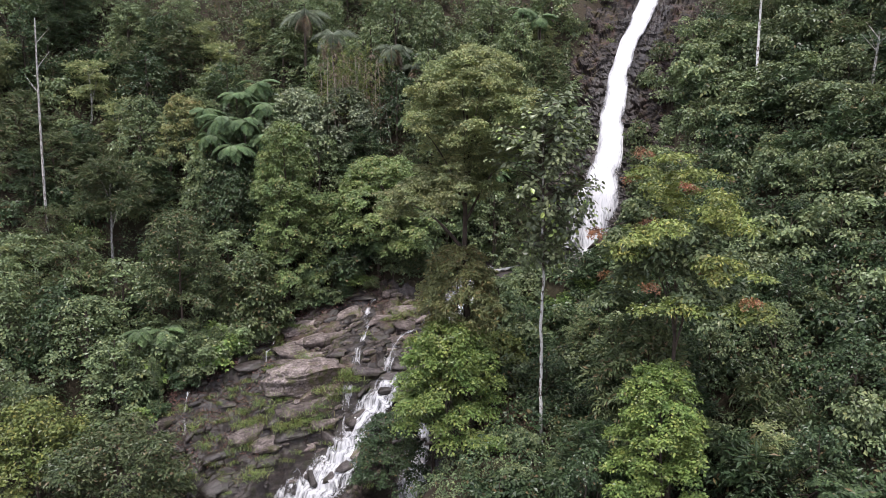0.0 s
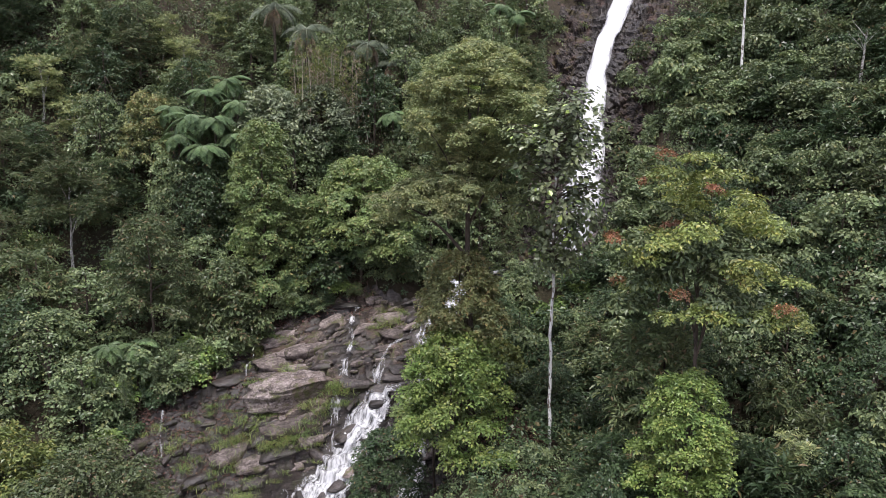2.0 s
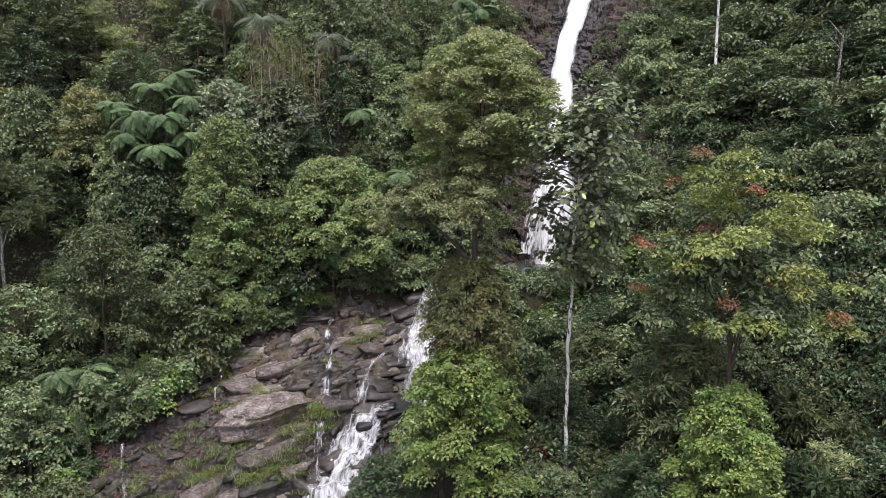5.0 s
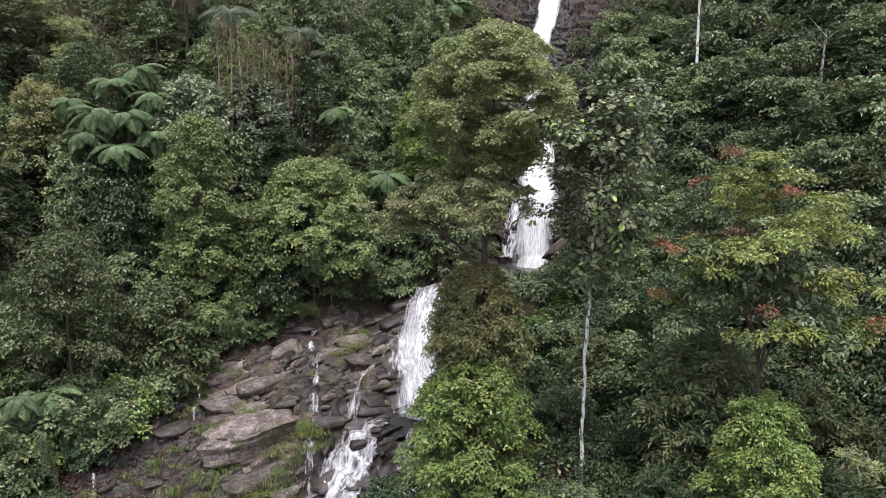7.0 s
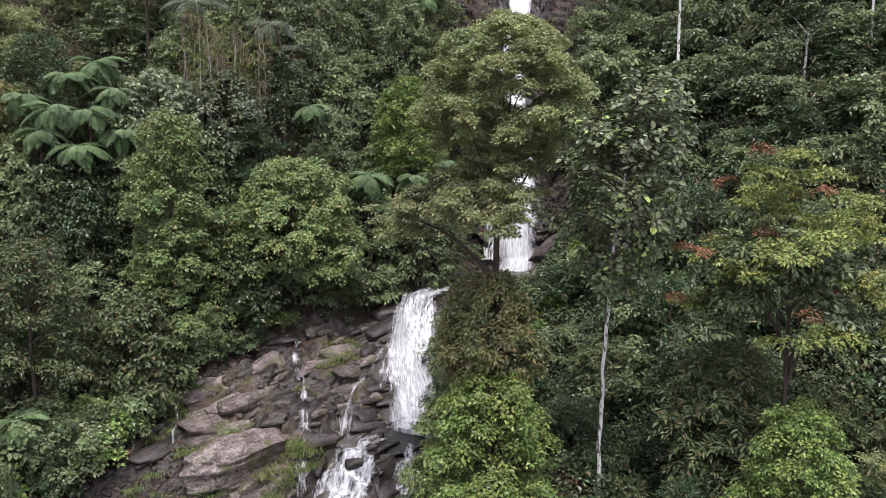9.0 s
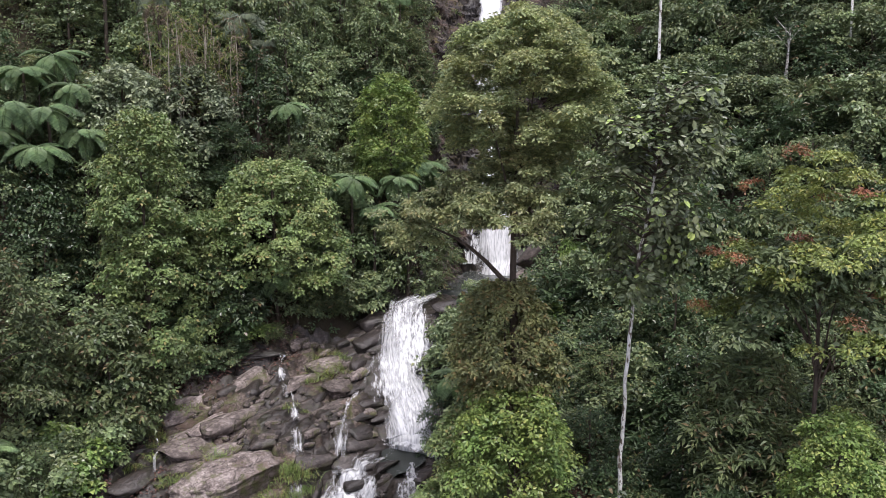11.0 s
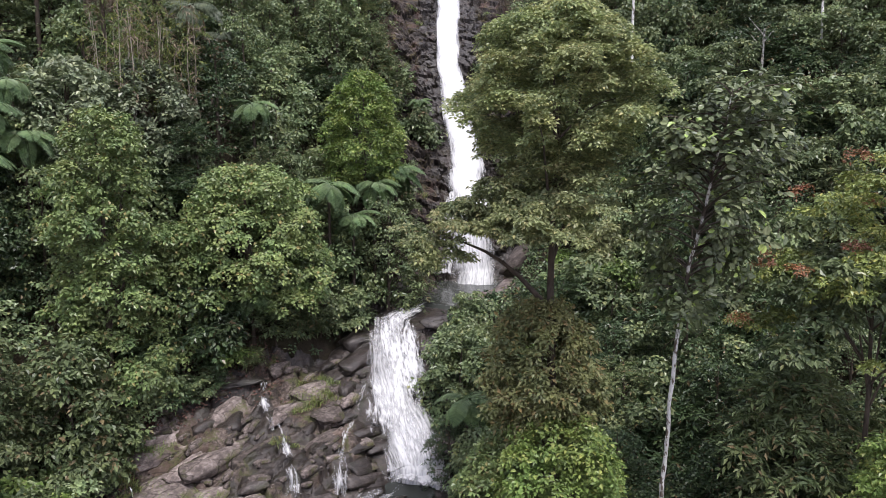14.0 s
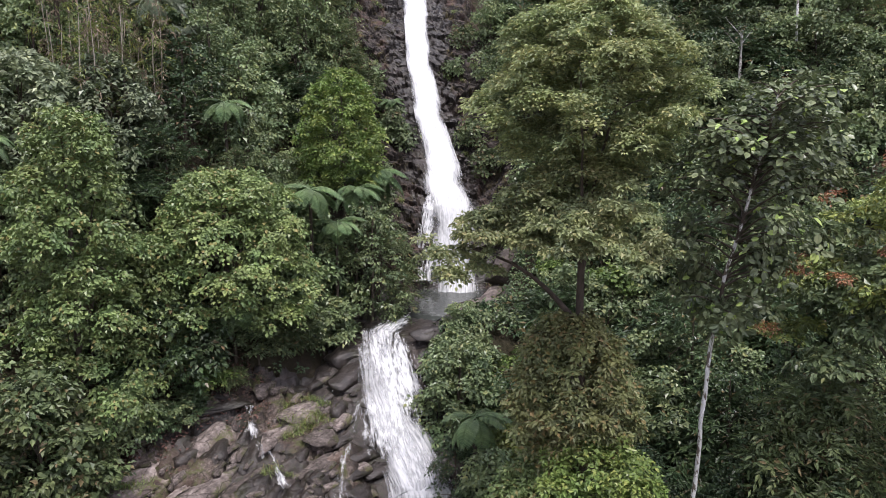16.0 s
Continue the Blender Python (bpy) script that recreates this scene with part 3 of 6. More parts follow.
ground_me, _ = sheet("ground", axis((-48, 62), 0.9, 2500), axis((26, 112), 0.9, 2500), soil_height, None, SOIL)
ground = tagged(new("ground", ground_me), "dark forest soil under leaf litter on a steep hillside", "ground", kind="structure")


def wet_and_shade_paint(me, v, extra=0.0):
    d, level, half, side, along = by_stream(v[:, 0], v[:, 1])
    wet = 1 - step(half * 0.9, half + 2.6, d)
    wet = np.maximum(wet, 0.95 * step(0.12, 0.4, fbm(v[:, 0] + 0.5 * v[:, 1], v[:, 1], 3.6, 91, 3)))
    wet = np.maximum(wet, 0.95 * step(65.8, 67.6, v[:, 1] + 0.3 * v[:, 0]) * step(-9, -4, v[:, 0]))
    # left bank: dark brown wet rock, with the shade under the vines painted in
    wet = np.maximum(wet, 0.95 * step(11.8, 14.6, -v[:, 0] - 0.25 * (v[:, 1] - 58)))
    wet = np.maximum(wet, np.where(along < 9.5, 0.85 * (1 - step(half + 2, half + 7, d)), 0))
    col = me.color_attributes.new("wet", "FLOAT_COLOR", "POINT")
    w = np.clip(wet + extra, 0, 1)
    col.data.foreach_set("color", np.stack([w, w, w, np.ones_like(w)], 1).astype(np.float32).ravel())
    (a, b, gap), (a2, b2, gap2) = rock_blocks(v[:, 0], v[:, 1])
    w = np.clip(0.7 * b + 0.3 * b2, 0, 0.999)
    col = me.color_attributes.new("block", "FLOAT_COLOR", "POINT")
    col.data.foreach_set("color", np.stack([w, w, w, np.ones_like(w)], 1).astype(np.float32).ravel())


rock_me, rv = sheet("rock_face", np.arange(-26, 20, 0.135), np.arange(48, 78, 0.135), rock_height, lambda x, y: (rock_zone(x, y) > 0.4) & (by_stream(x, y)[4] > 6.3), ROCK)
wet_and_shade_paint(rock_me, rv)
tagged(new("rock_face", rock_me), "brown-grey bedded rock slabs beside the cascades, wet near the water", "rock face", kind="structure")
def line_at(line, s):
    k = np.arange(len(line))
    return np.stack([np.interp(s, k, line[:, q]) for q in range(line.shape[1])], -1)


def cliff_wall():
    """The walls on both sides of the high fall: blocky, jointed rock laid over the slope, its edges running into the soil."""
    s = np.linspace(0.5, 8.3, 250)
    p = line_at(STREAM, s)
    for _ in range(30):
        p[1:-1] = (p[:-2] + 2 * p[1:-1] + p[2:]) / 4
    a = np.linspace(-9.5, 8.5, 120)
    base2 = unit(np.array([STREAM[0, :2] - STREAM[7, :2]]))[0]
    across = np.array([base2[1], -base2[0]])
    xy = p[:, None, :2] + a[None, :, None] * across
    z = land(xy[..., 0], xy[..., 1])
    P = np.concatenate([xy, z[..., None]], -1)
    du, dv = np.gradient(P, axis=0), np.gradient(P, axis=1)
    n = unit(np.cross(dv, du))
    n = np.where(n[..., 2:] < 0, -n, n)
    L = np.repeat(np.concatenate([[0], np.cumsum(np.linalg.norm(np.diff(P[:, 60], axis=0), axis=1))])[:, None], 120, 1)
    A = np.repeat(a[None], 250, 0)
    A2, L2 = A + 0.5 * fbm(A, L, 2.5, 151, 3) + 0.35 * L, L + 0.4 * fbm(A, L, 2.0, 152, 3) - 0.2 * A
    one, other, gap = blocks(A2 / 1.7, L2 / 1.15, 161)
    one2, other2, gap2 = blocks(A2 / 0.65 + 5, L2 / 0.5, 162)
    inner = np.exp(-(A / 2.3) ** 2)
    d = 0.85 * (one - 0.4) + 0.28 * (one2 - 0.5) - 0.4 * np.exp(-(gap / 0.08) ** 2) - 0.15 * np.exp(-(gap2 / 0.1) ** 2) + 0.06 * fbm(A, L, 0.5, 153, 3) + 0.5 * fbm(A, L, 5.0, 154, 2)
    d = d * (1 - 0.75 * inner) + 0.1 - 2.2 * step(6.4, 8.6, np.abs(A + 0.6) + 1.0 * fbm(A, L, 3.0, 155, 3))
    v = (P + n * d[..., None]).reshape(-1, 3)
    idx = np.arange(250 * 120).reshape(250, 120)
    f = np.stack([idx[:-1, :-1], idx[:-1, 1:], idx[1:, 1:], idx[1:, :-1]], -1).reshape(-1, 4)
    me = raw_mesh("cliff_face", v, f, False, CLIFF)
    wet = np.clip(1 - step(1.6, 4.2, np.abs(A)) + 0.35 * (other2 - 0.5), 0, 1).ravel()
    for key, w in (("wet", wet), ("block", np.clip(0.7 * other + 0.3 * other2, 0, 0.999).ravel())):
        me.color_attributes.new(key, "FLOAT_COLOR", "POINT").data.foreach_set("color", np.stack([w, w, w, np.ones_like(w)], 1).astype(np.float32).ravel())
    return tagged(new("cliff_face", me), "dark wet jointed cliff beside the high waterfall with brown moss", "cliff", kind="structure"), v.reshape(250, 120, 3)


_, CLIFF_POINTS = cliff_wall()


def fall_ribbon(name, line, s0, s1, widths, lift, seed, mat, thick, n_down=160, n_across=26, bulge=0.35, drift=None, foot=1.0, stairs=0.0):
    """A sheet of falling water along the stream line from s0 to s1; widths: half widths at even steps on the way."""
    s = np.linspace(s0, s1, n_down)
    p = line_at(line, s)
    # rounding of the corners of the line
    for _ in range(5):
        p[1:-1] = (p[:-2] + 2 * p[1:-1] + p[2:]) / 4
    q = np.linspace(0, 1, n_down)
    half = np.interp(q, np.linspace(0, 1, len(widths)), widths)
    t2 = unit(np.gradient(p[:, :2], axis=0))
    across = np.stack([t2[:, 1], -t2[:, 0]], 1)
    if drift is not None:
        off = np.interp(q, np.linspace(0, 1, len(drift)), drift)
        p[:, :2] += across * off[:, None]
    u = np.linspace(-1, 1, n_across)
    xy = p[:, None, :2] + across[:, None] * (half[:, None] * u[None])[..., None]
    dist = np.concatenate([[0], np.cumsum(np.linalg.norm(np.diff(p[:, :3], axis=0), axis=1))])
    U, D = half[:, None] * u[None], np.repeat(dist[:, None], n_across, 1)
    bed = land(xy[..., 0], xy[..., 1]) + 0.25
    z = np.minimum(0.5 * bed + 0.5 * p[:, None, 2], bed + 0.6)
    z = z + lift + bulge * (1 - u[None] ** 2) * 0.7 + bulge * 0.4 * fbm(U * 1.6, D * 0.3, 1.0, seed, 4)
    z = z - 0.9 * (step(0.93, 1.0, q) * foot)[:, None]
    if stairs:
        run = D / 1.7 + 0.6 * fbm(U * 0.5, D * 0.5, 1.0, seed + 3, 3)
        z = z + stairs * (step(0.0, 0.75, run % 1.0) * (1 - step(0.8, 1.0, run % 1.0)) - 0.5)
    v = np.stack([xy[..., 0], xy[..., 1], z], -1).reshape(-1, 3)
    idx = np.arange(n_down * n_across).reshape(n_down, n_across)
    f = np.stack([idx[:-1, :-1], idx[:-1, 1:], idx[1:, 1:], idx[1:, :-1]], -1).reshape(-1, 4)
    me = raw_mesh(name, v, f, True, mat)
    uv = me.uv_layers.new(name="flow")
    loops = np.empty(len(me.loops), np.int32)
    me.loops.foreach_get("vertex_index", loops)
    uv.data.foreach_set("uv", np.stack([U.ravel()[loops] + seed, D.ravel()[loops]], 1).astype(np.float32).ravel())
    full = np.interp(q, np.linspace(0, 1, len(thick)), thick)[:, None] - 0.75 * np.abs(u[None] + 0.25 * lattice(D * 0.5, D * 0.0 + seed, seed)) ** 2.2
    col = me.color_attributes.new("thick", "FLOAT_COLOR", "POINT")
    w = full.ravel()
    col.data.foreach_set("color", np.stack([w, w, w, np.ones_like(w)], 1).astype(np.float32).ravel())
    return me


def water(name, label, *args, **kw):
    return tagged(new(name, fall_ribbon(name, *args, **kw)), label, "waterfall", kind="structure")


water("high_waterfall", "tall white waterfall sliding down a dark cliff", STREAM, 0.3, 7.5, [1.4, 1.25, 1.18, 1.22, 1.4, 1.8, 2.2, 2.4], 0.62, 3, FOAM, [0.62, 0.60, 0.58, 0.55, 0.50, 0.44, 0.24, 0.16], n_down=250, n_across=30, foot=1.3, drift=[0, 0, 0, 0, 0, 0, -0.3, -0.7])
water("middle_waterfall", "white main stream of the fall below the pool", STREAM, 9.75, 12.35, [0.9, 1.75, 1.95, 1.85, 2.1, 2.6], 0.55, 8, FOAM, [-0.16, -0.10, -0.06, 0.0, 0.08, 0.16, 0.24, 0.28, 0.05], n_down=170, n_across=40, foot=1.0, drift=[-0.2, 0.2, 0.4, 0.1, -0.6, -1.1])
water("middle_lace", "lacy thin water spreading over the dark rock step", STREAM, 9.7, 12.1, [1.4, 2.9, 3.2, 3.2, 3.0], 0.70, 9, SPRAY, [0.08, 0.22, 0.19, 0.15, 0.12], n_down=150, n_across=40, drift=[0.1, 0.2, 0.1, 0.1, -0.2])
water("splash", "white foam at the foot of the middle waterfall", STREAM, 11.95, 12.75, [1.6, 2.5, 2.7, 2.2], 0.30, 12, STEPPED, [0.24, 0.28, 0.20, -0.2], n_down=50, n_across=30, bulge=0.4, drift=[-0.2, -0.5, -0.6])
water("rapids", "low white rapids between the pool and the middle fall", STREAM, 9.0, 9.9, [0.9, 1.3, 1.5], 0.4, 25, SPRAY, [0.0, 0.18, 0.24], n_down=60, n_across=22, bulge=0.12)
water("lower_cascade", "white cascade running over dark wet rock", STREAM, 12.95, 16.9, [1.2, 2.7, 3.5, 3.9, 4.1], 0.52, 14, STEPPED, [-0.10, 0.20, 0.23, 0.24], n_down=200, n_across=40, stairs=0.45)
water("side_cascade", "narrow white cascade beside a leafy bush", ARM, 0.7, 3.8, [0.9, 1.3, 1.6, 1.7], 0.5, 19, STEPPED, [0.0, 0.26, 0.30], n_down=110, n_across=24, stairs=0.3)


def still(name, label, line, s0, s1, widths, seed):
    me = fall_ribbon(name, line, s0, s1, widths, 0.0, seed, POOL, [1, 1], n_down=60, n_across=24, bulge=0.0)
    co = np.empty(len(me.vertices) * 3, np.float32)
    me.vertices.foreach_get("co", co)
    co = co.reshape(60, 24, 3)
    s = np.linspace(s0, s1, 60)
    co[..., 2] = line_at(line, s)[:, None, 2] + 0.08 - 0.7 * step(0.8, 1.0, np.linspace(0, 1, 60))[:, None]
    me.vertices.foreach_set("co", co.ravel())
    me.update()
    return tagged(new(name, me), label, "pool", kind="structure")


still("pool", "shallow grey-green plunge pool under the high waterfall", STREAM, 7.0, 9.15, [2.6, 3.2, 2.9, 2.1, 1.2], 3)
still("basin", "small dark basin under the middle waterfall", STREAM, 12.05, 13.5, [0.4, 1.3, 1.6, 1.5, 1.2, 0.4], 5)

# ---- trees and shrubs ----
PLACED = []


def hero(root, x, y, top=None, turn=0.0, reach=2.0):
    PLACED.append((x, y, reach))
    root.matrix_basis = spot(x, y, turn)
    return root


def fits(x, y, top):
    return top - ground_at(x, y) + 0.15


def stand(name, label, seed, kind, leafmat, x, y, top, R, crown_h, leaf, **kw):
    h = fits(x, y, top)
    t = make_tree(name, label, seed, kind, leafmat, h, R, min(crown_h, h * 0.95), leaf, **kw)
    return hero(t, x, y, turn=seed * 1.3, reach=kw.get("reach", R * 0.75))


dome = stand("domed_tree", "tall tree with a dense rounded grey-green crown", 1, "cap", "dome", 1.8, 49.6, 36.1, 4.8, 7.7, 0.21, ratio=0.46, count=8, sprays=8900, droop=0.26, r0=0.28, limbs=9, trunk_to=0.84, flat=0.72)
g = ground_at(1.8, 49.6)
rng = np.random.default_rng(77)
# branches under the dome and the wide lower tier that reaches out over the pool
c, r = crown_shape(rng, "layer", 2.6, 4.4)
part("middle_crown", crown_mesh(rng, "layer", 2.6, 4.4, 0.25, 0.44, 8, 900, 0.45, LEAF["dome"], 0.65, (c + np.array([2.3, -1.2, 27.2 - g]), r)), dome)
for x, y, z, q, n in ((-3.6, 2.4, 27.0, 1.5, 300), (-1.8, 0.2, 27.5, 1.8, 380), (0.6, 1.6, 27.7, 1.6, 280), (1.6, -1.4, 26.8, 1.5, 260), (-1.6, 2.6, 26.8, 1.5, 280), (-4.8, 0.6, 26.6, 1.2, 200), (3.0, 0.6, 27.4, 1.3, 200)):
    cc = np.array([[x, y, z - g]]) + rng.normal(0, 1, (14, 3)) * np.array([0.55, 0.55, 0.3]) * q
    part("bough", crown_mesh(rng, "layer", q, q, 0.25, 0.44, 8, n, 0.45, LEAF["dome"], 0.55, (cc, q * rng.uniform(0.26, 0.42, 14))), dome)
for x, y, z, n in ((0.7, 4.5, 26.9, 420), (-0.2, 3.0, 27.3, 380), (0.4, 5.6, 25.7, 260)):
    cc = np.array([[x, y, z - g]]) + rng.normal(0, 1, (16, 3)) * np.array([0.6, 0.75, 0.5])
    part("bough", crown_mesh(rng, "layer", 1.4, 1.6, 0.25, 0.44, 8, n, 0.4, LEAF["dome"], 0.6, (cc, rng.uniform(0.42, 0.7, 16))), dome)
s5 = np.linspace(0, 1, 7)[:, None]
v, f = tube(np.array([[0, 0, 22.5 - g]]) * (1 - s5) + np.array([[0.6, 4.8, 26.2 - g]]) * s5 + np.array([0, 0, 0.7]) * np.sin(np.pi * s5), 0.13 * (1.1 - 0.9 * s5[:, 0]), 7)
part("limb", raw_mesh("limb", v, f, True, BARK), dome)


flame = stand("red_tipped_tree", "yellow-green tree with orange and red young leaves", 4, "layer", "mid", 13.2, 41.9, 27.0, 4.6, 7.5, 0.36, ratio=0.42, count=8, sprays=1000, droop=0.6, r0=0.17, limbs=14)
rng = np.random.default_rng(78)
h = fits(13.2, 41.9, 30.5)
LOBES = [(-3.4, -0.6, -6.6, 1.9), (-1.6, 0.8, -3.4, 2.0), (0.6, -0.8, -2.2, 2.1), (2.6, 0.4, -4.2, 2.2), (3.9, -1.0, -7.0, 1.9), (1.0, -2.6, -5.6, 2.0), (-1.4, -2.4, -6.6, 1.9), (0.4, 2.6, -4.6, 2.0), (4.9, 0.6, -9.2, 1.5), (-4.2, 0.8, -9.0, 1.6), (2.4, -2.4, -9.0, 1.7)]
for a, b, e, q in LOBES:
    n = 9
    cc = np.array([[a, b, h + e]]) + rng.normal(0, 0.34 * q, (n, 3)) * np.array([1.2, 1.2, 0.6])
    part("bough", crown_mesh(rng, "layer", q, q, 0.27, 0.44, 9, int(84 * q), 0.45, LEAF["autumn"], 0.55, (cc, q * rng.uniform(0.32, 0.5, n))), flame)
for k in range(12):
    a, b, e, q = LOBES[k % len(LOBES)]
    c = np.array([[a, b, h + e]]) + unit(rng.normal(0, 1, (1, 3)) + np.array([[0, -0.9, 0.9]])) * q * np.array([[1.15, 1.15, 0.8]])
    part("young_leaves", crown_mesh(rng, "bush", 1, 1, 0.20, 0.42, 8, 18, 0.45, LEAF["flame"], 0.35, (c, np.array([0.55]))), flame, "cluster of orange-red young leaves")
stand("lime_green_tree", "bright green bushy tree with small leaves", 5, "mound", "bright", 11.9, 39.3, 19.0, 2.7, 9.5, 0.22, ratio=0.5, count=7, sprays=2400, r0=0.12)
stand("leafy_bush", "light green bushy tree on the stream bank", 6, "mound", "bright", 0.4, 47.4, 19.3, 3.3, 8.5, 0.23, count=7, sprays=2300, droop=0.35, r0=0.1)
stand("leafy_bush", "light green bushy tree on the stream bank", 7, "mound", "vine", -0.6, 50.2, 17.6, 2.4, 7.0, 0.23, count=7, sprays=1600, droop=0.4, r0=0.1)
stand("rusty_bush", "brown-olive feathery bush beside the waterfall", 8, "puffs", "rust", 1.1, 49.6, 23.5, 2.9, 6.5, 0.25, ratio=0.42, count=8, sprays=2300, droop=0.32, r0=0.1)
stand("drooping_tree", "olive tree with hanging leaflets below the red-tipped tree", 33, "mound", "olive", 12.4, 44.8, 20.5, 3.0, 9.0, 0.36, ratio=0.34, count=9, sprays=1200, droop=0.5, r0=0.12)
stand("rust_tipped_tree", "olive tree with rusty young leaves on the slope", 36, "mound", "rust", -26.5, 77.6, 35.6, 2.8, 8.0, 0.30, ratio=0.4, count=8, sprays=800, droop=0.4, r0=0.12)
stand("stream_tree", "small dark green tree leaning over the cascade", 9, "mound", "deep", -3.7, 49.6, 11.8, 2.5, 5.5, 0.22, count=7, sprays=1300, droop=0.45, r0=0.1)
stand("broad_tree", "broad dark green tree crown below the rocks", 10, "mound", "olive", -22.3, 49.0, 11.2, 5.0, 7.5, 0.28, ratio=0.45, count=8, sprays=2000, r0=0.2)
stand("yellow_tree", "yellow-green tree crown below the rocks", 11, "mound", "autumn", -29.0, 50.5, 12.4, 3.5, 6.5, 0.30, count=7, sprays=1000, r0=0.16)
stand("vine_covered_tree", "slender tree wrapped in yellow-green climbers", 12, "pillar", "vine", -14.3, 67.9, 32.6, 3.7, 17.5, 0.25, ratio=0.5, count=7, sprays=3900, droop=0.5, r0=0.16)
stand("glossy_tree", "round light green tree with glossy leaves", 13, "mound", "vine", -5.6, 70.4, 29.2, 4.9, 12.5, 0.25, ratio=0.6, count=8, sprays=3400, r0=0.2)
stand("glossy_tree", "round mid-green tree with glossy leaves", 22, "mound", "mid", 0.2, 74.0, 27.0, 3.2, 8.5, 0.34, ratio=0.5, count=7, sprays=1200, r0=0.16)
stand("bank_bush", "deep green bush hanging over the rock ledge", 23, "mound", "deep", -9.6, 69.4, 22.5, 3.0, 7.0, 0.34, count=7, sprays=900, droop=0.5, r0=0.1)
stand("bank_bush", "green bush hanging over the rock ledge", 24, "mound", "mid", -3.4, 71.2, 24.0, 2.7, 6.5, 0.34, count=7, sprays=900, droop=0.5, r0=0.1)
stand("bank_bush", "olive bush hanging over the rock ledge", 25, "mound", "olive", -16.8, 64.6, 21.0, 3.0, 7.5, 0.34, count=7, sprays=900, droop=0.5, r0=0.1)
stand("bank_bush", "bright green bush beside the middle waterfall", 26, "mound", "mid", 4.6, 62.0, 19.4, 2.5, 6.5, 0.28, count=7, sprays=1000, droop=0.4, r0=0.1)
stand("bank_bush", "mid-green bush beside the middle waterfall", 27, "mound", "mid", 7.0, 64.6, 19.2, 2.4, 5.5, 0.30, count=7, sprays=800, droop=0.4, r0=0.1)
stand("bank_bush", "yellow-green bush beside the middle waterfall", 28, "mound", "autumn", 4.4, 56.0, 16.0, 2.1, 5.0, 0.30, count=7, sprays=700, droop=0.4, r0=0.1)
stand("vine_covered_tree", "low tree smothered in yellow-green climbers", 29, "pillar", "vine", -10.4, 69.6, 25.6, 2.8, 9.5, 0.28, ratio=0.5, count=7, sprays=1300, droop=0.5, r0=0.1)
stand("bank_bush", "low green bush beside the middle waterfall", 30, "mound", "mid", 1.9, 55.6, 15.4, 1.7, 5.0, 0.27, count=7, sprays=450, droop=0.4, r0=0.08)
stand("lime_column_tree", "bright green upright tree beside the cliff", 14, "puffs", "bright", 5.0, 76.0, 35.8, 3.3, 9.0, 0.30, ratio=0.4, count=8, sprays=1600, droop=0.3, r0=0.14)
stand("grey_tree", "greyish green tree with layered feathery crown", 15, "mound", "olive", -22.2, 62.4, 25.2, 3.2, 9.0, 0.28, ratio=0.42, count=8, sprays=1300, droop=0.45, r0=0.14)
stand("feathery_tree", "slim tree with a layered feathery crown", 16, "layer", "olive", -31.4, 70.6, 28.6, 3.8, 6.0, 0.32, ratio=0.28, count=10, sprays=1200, droop=0.35, r0=0.14, barkmat=PALE_BARK)
stand("pale_tree", "tree with pale grey-green leaves in layers", 17, "mound", "pale", -9.9, 78.0, 36.0, 3.1, 7.5, 0.38, count=7, sprays=800, r0=0.16)
stand("pale_tree", "tree with pale grey-green leaves in layers", 18, "mound", "pale", -14.6, 77.0, 35.8, 3.4, 7.5, 0.38, count=7, sprays=900, r0=0.16)


